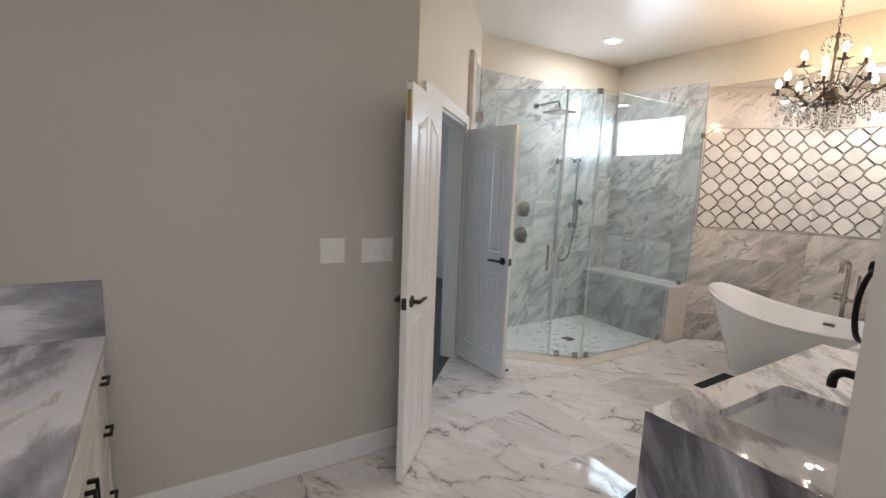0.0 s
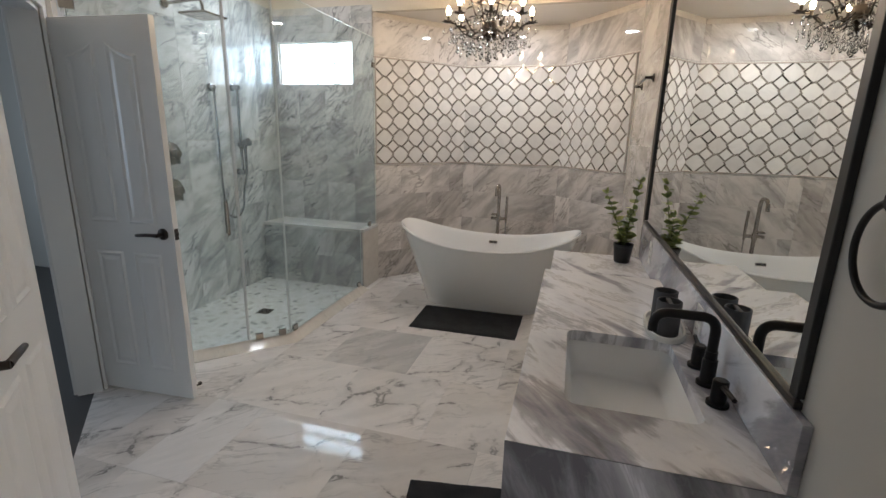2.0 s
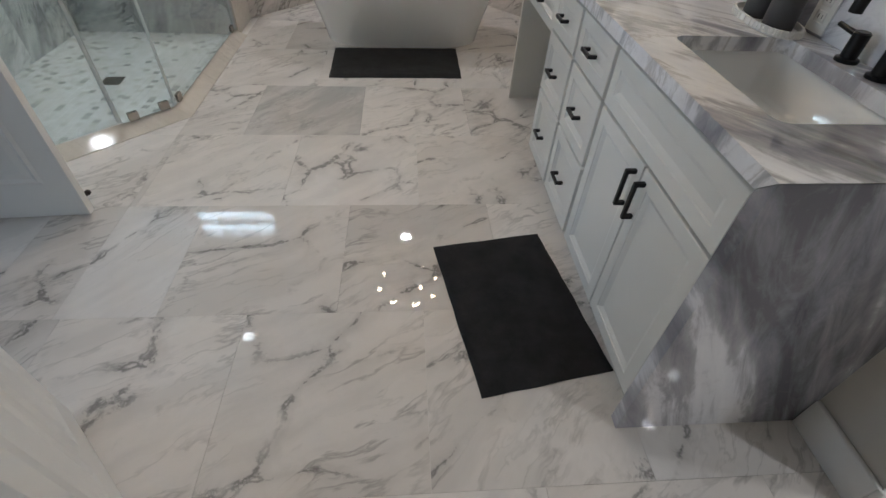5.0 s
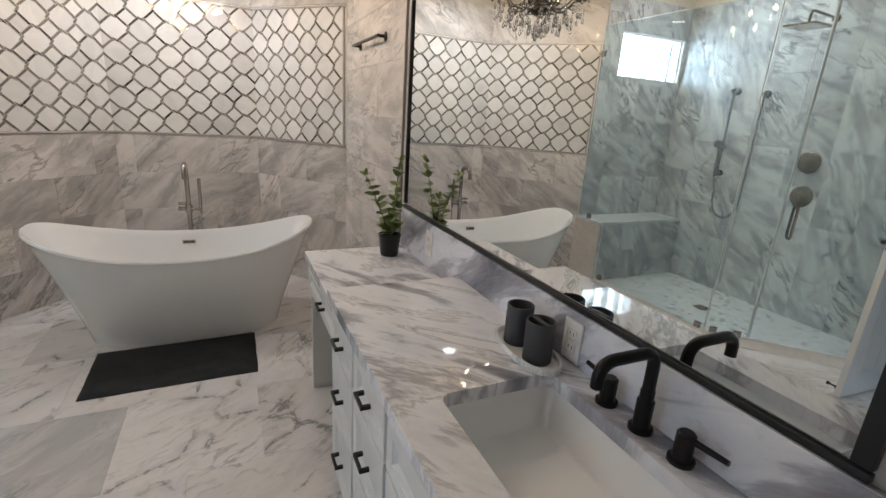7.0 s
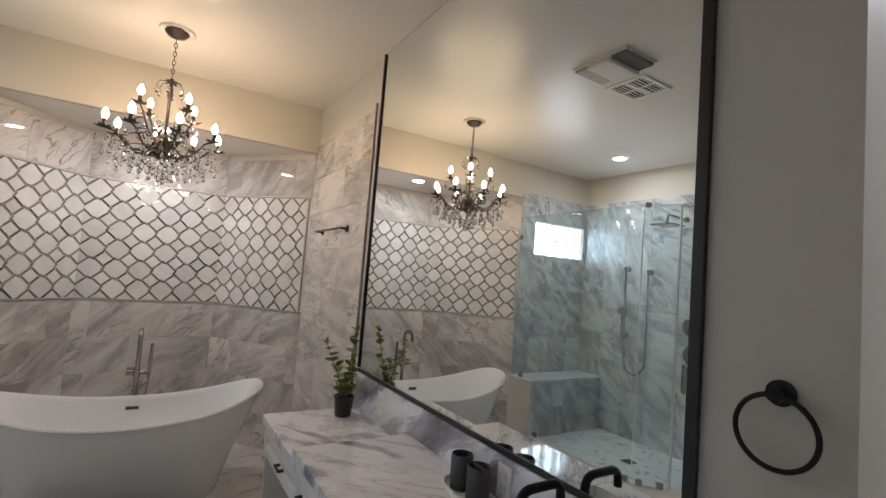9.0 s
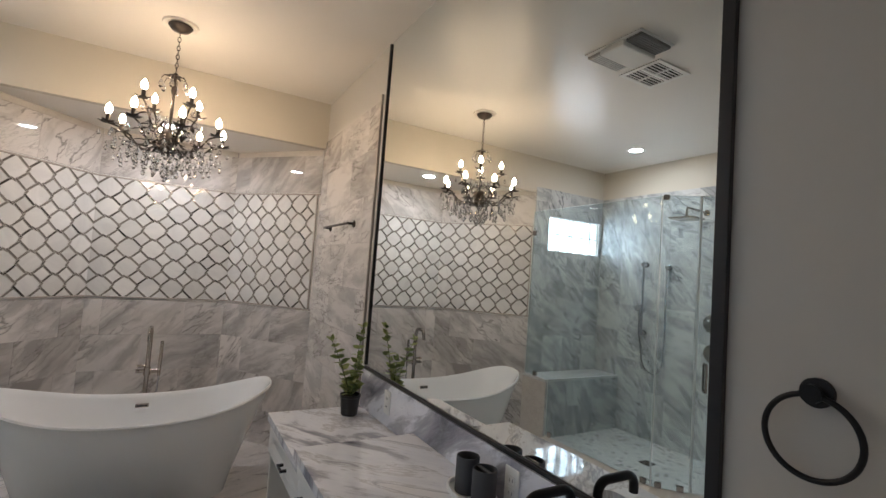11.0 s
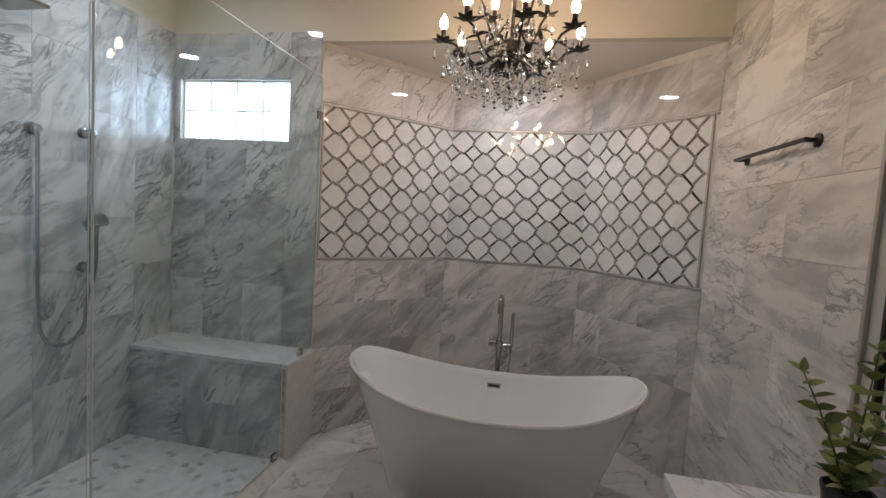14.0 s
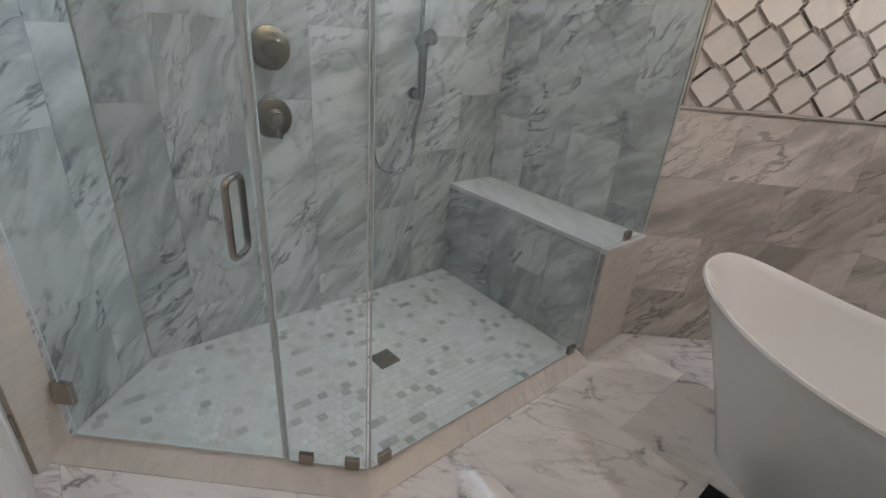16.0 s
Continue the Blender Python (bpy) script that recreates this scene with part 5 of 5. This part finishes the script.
# alcove: plain courses below and above the patterned band
MZ_LOW, MZ_HIGH = 1.222, 2.238
LINER = shader("pale_liner", (0.54, 0.50, 0.455), 0.22, 0.2)
uneven = random.Random(8)
for i, (p, q) in enumerate(zip(BAY, BAY[1:])):
    W = (Vector(q) - Vector(p)).length
    host, fr = named("wall_bay_%d" % (i + 1)), along(p, q)
    lay(host, fr, (0.0, W, 0.0, MZ_LOW - 0.014), (0.61, 0.305), WALL_MARBLE, start=(-0.18 * i, -0.012))
    lay(host, fr, (0.0, W, MZ_HIGH + 0.014, ALC_TOP), (0.61, 0.40), WALL_MARBLE, start=(-0.22 * i, 0))
    o = B(); box(o, 0.012, W - 0.012, -0.0135, -0.0095, ALC_TOP - 0.05, ALC_TOP - 0.001, 0.0015)
    o.transform(fr)
    part("border", o, CURB_MARBLE, host, "cream marble edge strip")
    for z in (MZ_LOW, MZ_HIGH):
        o = B(); box(o, 0.002, W - 0.002, -0.016, -0.0005, z - 0.0065, z + 0.0065, 0.003)
        o.transform(fr)
        part("liner", o, LINER, host)
    if i != 1:
        x = 0.02 if i == 0 else W - 0.03
        o = B(); box(o, x - 0.006, x + 0.006, -0.0155, -0.0005, MZ_LOW + 0.007, MZ_HIGH - 0.007, 0.003)
        o.transform(fr)
        part("liner", o, LINER, host)
    # lattice of octagons, small diamonds and woven strips
    a0, a1 = (0.028 if i == 0 else 0.003), (W - 0.038 if i == 2 else W - 0.003)
    n = 6
    px, pz = (a1 - a0) / (5.5 if i == 2 else n), (MZ_HIGH - MZ_LOW - 0.016) / 6
    zb = MZ_LOW + 0.008
    d, sw = 0.39, 0.0078

    def plate(pts, name):
        o = B()
        lo = [o.verts.new((x, -0.001, z)) for x, z in pts]
        hi = [o.verts.new((x, -0.009, z)) for x, z in pts]
        for k in range(len(pts)):
            o.faces.new((lo[k], lo[(k + 1) % len(pts)], hi[(k + 1) % len(pts)], hi[k]))
        o.faces.new(hi)
        return mesh_of(name, o, MEDALLION)

    e = 1 - d - 0.045
    oct_ = []
    for sx, sz in ((1, 1), (-1, 1), (-1, -1), (1, -1)):
        pr = [(0.475, e - 0.475), (e - 0.475, 0.475)]
        if sx * sz < 0:
            pr = pr[::-1]
        oct_ += [(sx * x * px, sz * z * pz) for x, z in pr]
    om = plate(oct_, "medallion")
    left = [(min(x, -0.002), z) for x, z in oct_]
    half_om = plate([p for k, p in enumerate(left) if p != left[k - 1]], "medallion")
    f = d - 0.045
    dm = plate([(f * px, 0), (0, f * pz), (-f * px, 0), (0, -f * pz)], "diamond")
    g = 0.002
    halves = {
        "lo": plate([(f * px, 0), (g, f * pz), (g, -f * pz)], "diamond"),
        "hi": plate([(-g, f * pz), (-f * px, 0), (-g, -f * pz)], "diamond"),
        "bot": plate([(f * px, g), (0, f * pz), (-f * px, g)], "diamond"),
        "top": plate([(f * px, -g), (-f * px, -g), (0, -f * pz)], "diamond"),
    }
    def rail_strip(half, turn):
        """A dark bar with a thin pale rail proud along either side."""
        o = B()
        box(o, -half, half, -0.0105, -0.001, -sw + 0.0011, sw - 0.0011)
        core = len(o.faces)
        for side in (-1, 1):
            box(o, -half, half, -0.012, -0.001, side * sw - 0.0011, side * sw + 0.0011)
        o.faces.ensure_lookup_table()
        for face in o.faces[core:]:
            face.material_index = 1
        o.transform(pose(0, 0, 0, 0, turn))
        me = mesh_of("strip", o, LATTICE)
        me.materials.append(RAIL)
        return me

    half, lean = (d * 0.5 + 0.045) * math.hypot(px, pz), math.degrees(math.atan2(pz, px))
    up, down = rail_strip(half, -lean), rail_strip(half, lean)
    flat_link = rail_strip((0.5 - d) * px + 0.004, 26)
    lean_link = rail_strip((0.5 - d) * pz + 0.004, -62)
    for ix in range(n):
        for iz in range(6):
            o = new("medallion", half_om if i == 2 and ix == n - 1 else om)
            o.matrix_world = fr @ pose(a0 + (ix + 0.5) * px, 0, zb + (iz + 0.5) * pz, uneven.gauss(0, 0.5), 0, uneven.gauss(0, 0.5))
            o.parent = host
    for ix in range(n + 1):
        for iz in range(7):
            x, z = a0 + ix * px, zb + iz * pz
            if x > a1 + 0.01:
                continue
            inside = 0 < ix < n and 0 < iz < 6
            edge = None if inside else "lo" if ix == 0 and 0 < iz < 6 else "hi" if ix == n and 0 < iz < 6 else "bot" if iz == 0 and 0 < ix < n else "top" if iz == 6 and 0 < ix < n else None
            if inside or edge:
                o = new("diamond", halves[edge] if edge else dm)
                o.matrix_world = fr @ Matrix.Translation((x, 0, z))
                o.parent = host
            for qx, qz, me in ((1, 1, down), (-1, -1, down), (1, -1, up), (-1, 1, up)):
                sx, sz = x + qx * d / 2 * px, z + qz * d / 2 * pz
                if not (a0 + 0.02 < sx < a1 - 0.02 and zb + 0.02 < sz < MZ_HIGH - 0.028):
                    continue
                o = new("strip", me)
                o.matrix_world = fr @ pose(sx, -0.0008 if me is down else 0.0, sz, uneven.gauss(0, 2.0), 0, uneven.gauss(0, 2.0))
                o.parent = host
            # links where two octagons meet, level above and leaning beside
            for lx, lz, me in ((x + px / 2, z, flat_link), (x, z + pz / 2, lean_link)):
                if a0 + 0.02 < lx < a1 - 0.02 and zb + 0.02 < lz < MZ_HIGH - 0.028:
                    o = new("strip", me)
                    o.matrix_world = fr @ Matrix.Translation((lx, -0.0004, lz))
                    o.parent = host
lay(named("wall_east"), along((0, 3.525), (0, 2.212)), (0.01, 1.31, 0.0, TILE_TOP), (0.61, 0.305), GRAINED_MARBLE, start=(-0.1, -0.05))

# room floor: square tiles in half bond, cut along the doorway and round the shower
def clipped(poly, a, c, limit):
    """The part of a flat outline where a * x + c * y > limit."""
    out = []
    for (x0, y0), (x1, y1) in zip(poly, poly[1:] + poly[:1]):
        d0, d1 = a * x0 + c * y0 - limit, a * x1 + c * y1 - limit
        if d0 > 0:
            out.append((x0, y0))
        if (d0 > 0) != (d1 > 0):
            k = d0 / (d0 - d1)
            out.append((x0 + (x1 - x0) * k, y0 + (y1 - y0) * k))
    return out


def floor_piece(poly, material):
    if len(poly) < 3 or max(x for x, y in poly) - min(x for x, y in poly) < 0.012 or max(y for x, y in poly) - min(y for x, y in poly) < 0.012:
        return
    cx, cy = sum(x for x, y in poly) / len(poly), sum(y for x, y in poly) / len(poly)
    o = B()
    prism(o, [(x - cx, y - cy) for x, y in poly], -0.009, 0.0)
    ob = new("tile", mesh_of("tile", o, material))
    ob.location, ob.parent = (cx, cy, 0.0), floor


TW, TH, JOINT = 0.602, 0.598, 0.0005
for row in range(12):
    y0 = -2.54 + TH * row
    for k in range(-1, 11):
        x0 = -3.506 - (TW / 2 if row % 2 else 0) + TW * k
        poly = [(x0 + JOINT, y0 + JOINT), (x0 + TW - JOINT, y0 + JOINT), (x0 + TW - JOINT, y0 + TH - JOINT), (x0 + JOINT, y0 + TH - JOINT)]
        poly = clipped(poly, 0, 1, -2.155)
        if y0 > -0.2:
            poly = clipped(poly, 1, 1, -2.18)
        poly = clipped(clipped(poly, -1, 0, -2.0), 0, -1, -4.4)
        if y0 + TH < 0.1 and x0 < -2.02:
            poly = clipped(poly, 1, 0, -2.02)
        stone = GREY_FLOOR_MARBLE if abs(x0 + 2.001) < 0.01 and abs(y0 - 1.646) < 0.01 else FLOOR_MARBLE
        if y0 + TH / 2 > 0 and x0 + TW > 0.0:
            poly = clipped(poly, -1, 0, 0.0)
        if x0 < -2.33 and y0 + TH > 1.0:
            floor_piece(clipped(poly, 1, 0, -2.328), stone)
            floor_piece(clipped(clipped(poly, -1, 0, 2.329), 1.055, -1, -4.29), stone)
        else:
            floor_piece(poly, stone)

# shower floor of small stones
PEB = {}
for v in range(3):
    s = (0.0363, 0.0365, 0.0367)[v]
    o = B(); box(o, -s / 2, s / 2, -s / 2, s / 2, 0.0, 0.006, 0.0006)
    PEB[v] = mesh_of("stone", o, PEBBLE)
PALE_GROUT = shader("pale_grout", (0.70, 0.70, 0.69), 0.8)
PEB_STUFF = shader("shower_floor_stones", (0.7, 0.7, 0.7), 0.14)
gi = PEB_STUFF.node_tree.nodes.new("ShaderNodeNewGeometry")
wire(PEB_STUFF, ramp(PEB_STUFF, gi.outputs["Random Per Island"], STONE_TONES), base(PEB_STUFF))
b = B(); prism(b, [(-3.515, 1.39), (-3.16, 1.06), (-2.408, 1.868), (-2.408, 3.115), (-3.515, 3.115)], -0.008, -0.003)
pan = structure("floor_shower", b, PALE_GROUT, "shower floor of small pale marble stones")
rnd = random.Random(2)
rest = B()
count = 0
for i in range(30):
    for j in range(56):
        x, y = -3.49 + 0.0368 * i, 1.06 + 0.0368 * j + (0.018 if i % 2 else 0)
        if y > 3.085 or x > -2.432 or x + y < -2.06 or y - x * 1.055 < 4.44 - 0.0:
            continue
        turn = pose(x, y, -0.003, 0, 0, rnd.uniform(-1, 1))
        if 1.55 < y < 2.1 and count < 300:
            o = new("stone", PEB[rnd.randrange(3)])
            o.matrix_world = turn
            o.parent = pan
            count += 1
        else:
            s = rnd.choice((0.0363, 0.0365, 0.0367)) / 2
            vs = [rest.verts.new(turn @ Vector((sx * s, sy * s, z))) for z, s in ((0.001, s), (0.006, s - 0.0003)) for sx, sy in ((-1, -1), (1, -1), (1, 1), (-1, 1))]
            rest.faces.new(vs[4:])
            for k in range(4):
                rest.faces.new((vs[k], vs[(k + 1) % 4], vs[4 + (k + 1) % 4], vs[4 + k]))
me = mesh_of("stones", rest, PEB_STUFF)
o = new("stones", me)
o.parent = pan
tagged(o, "small pale marble stones", kind="stuff")
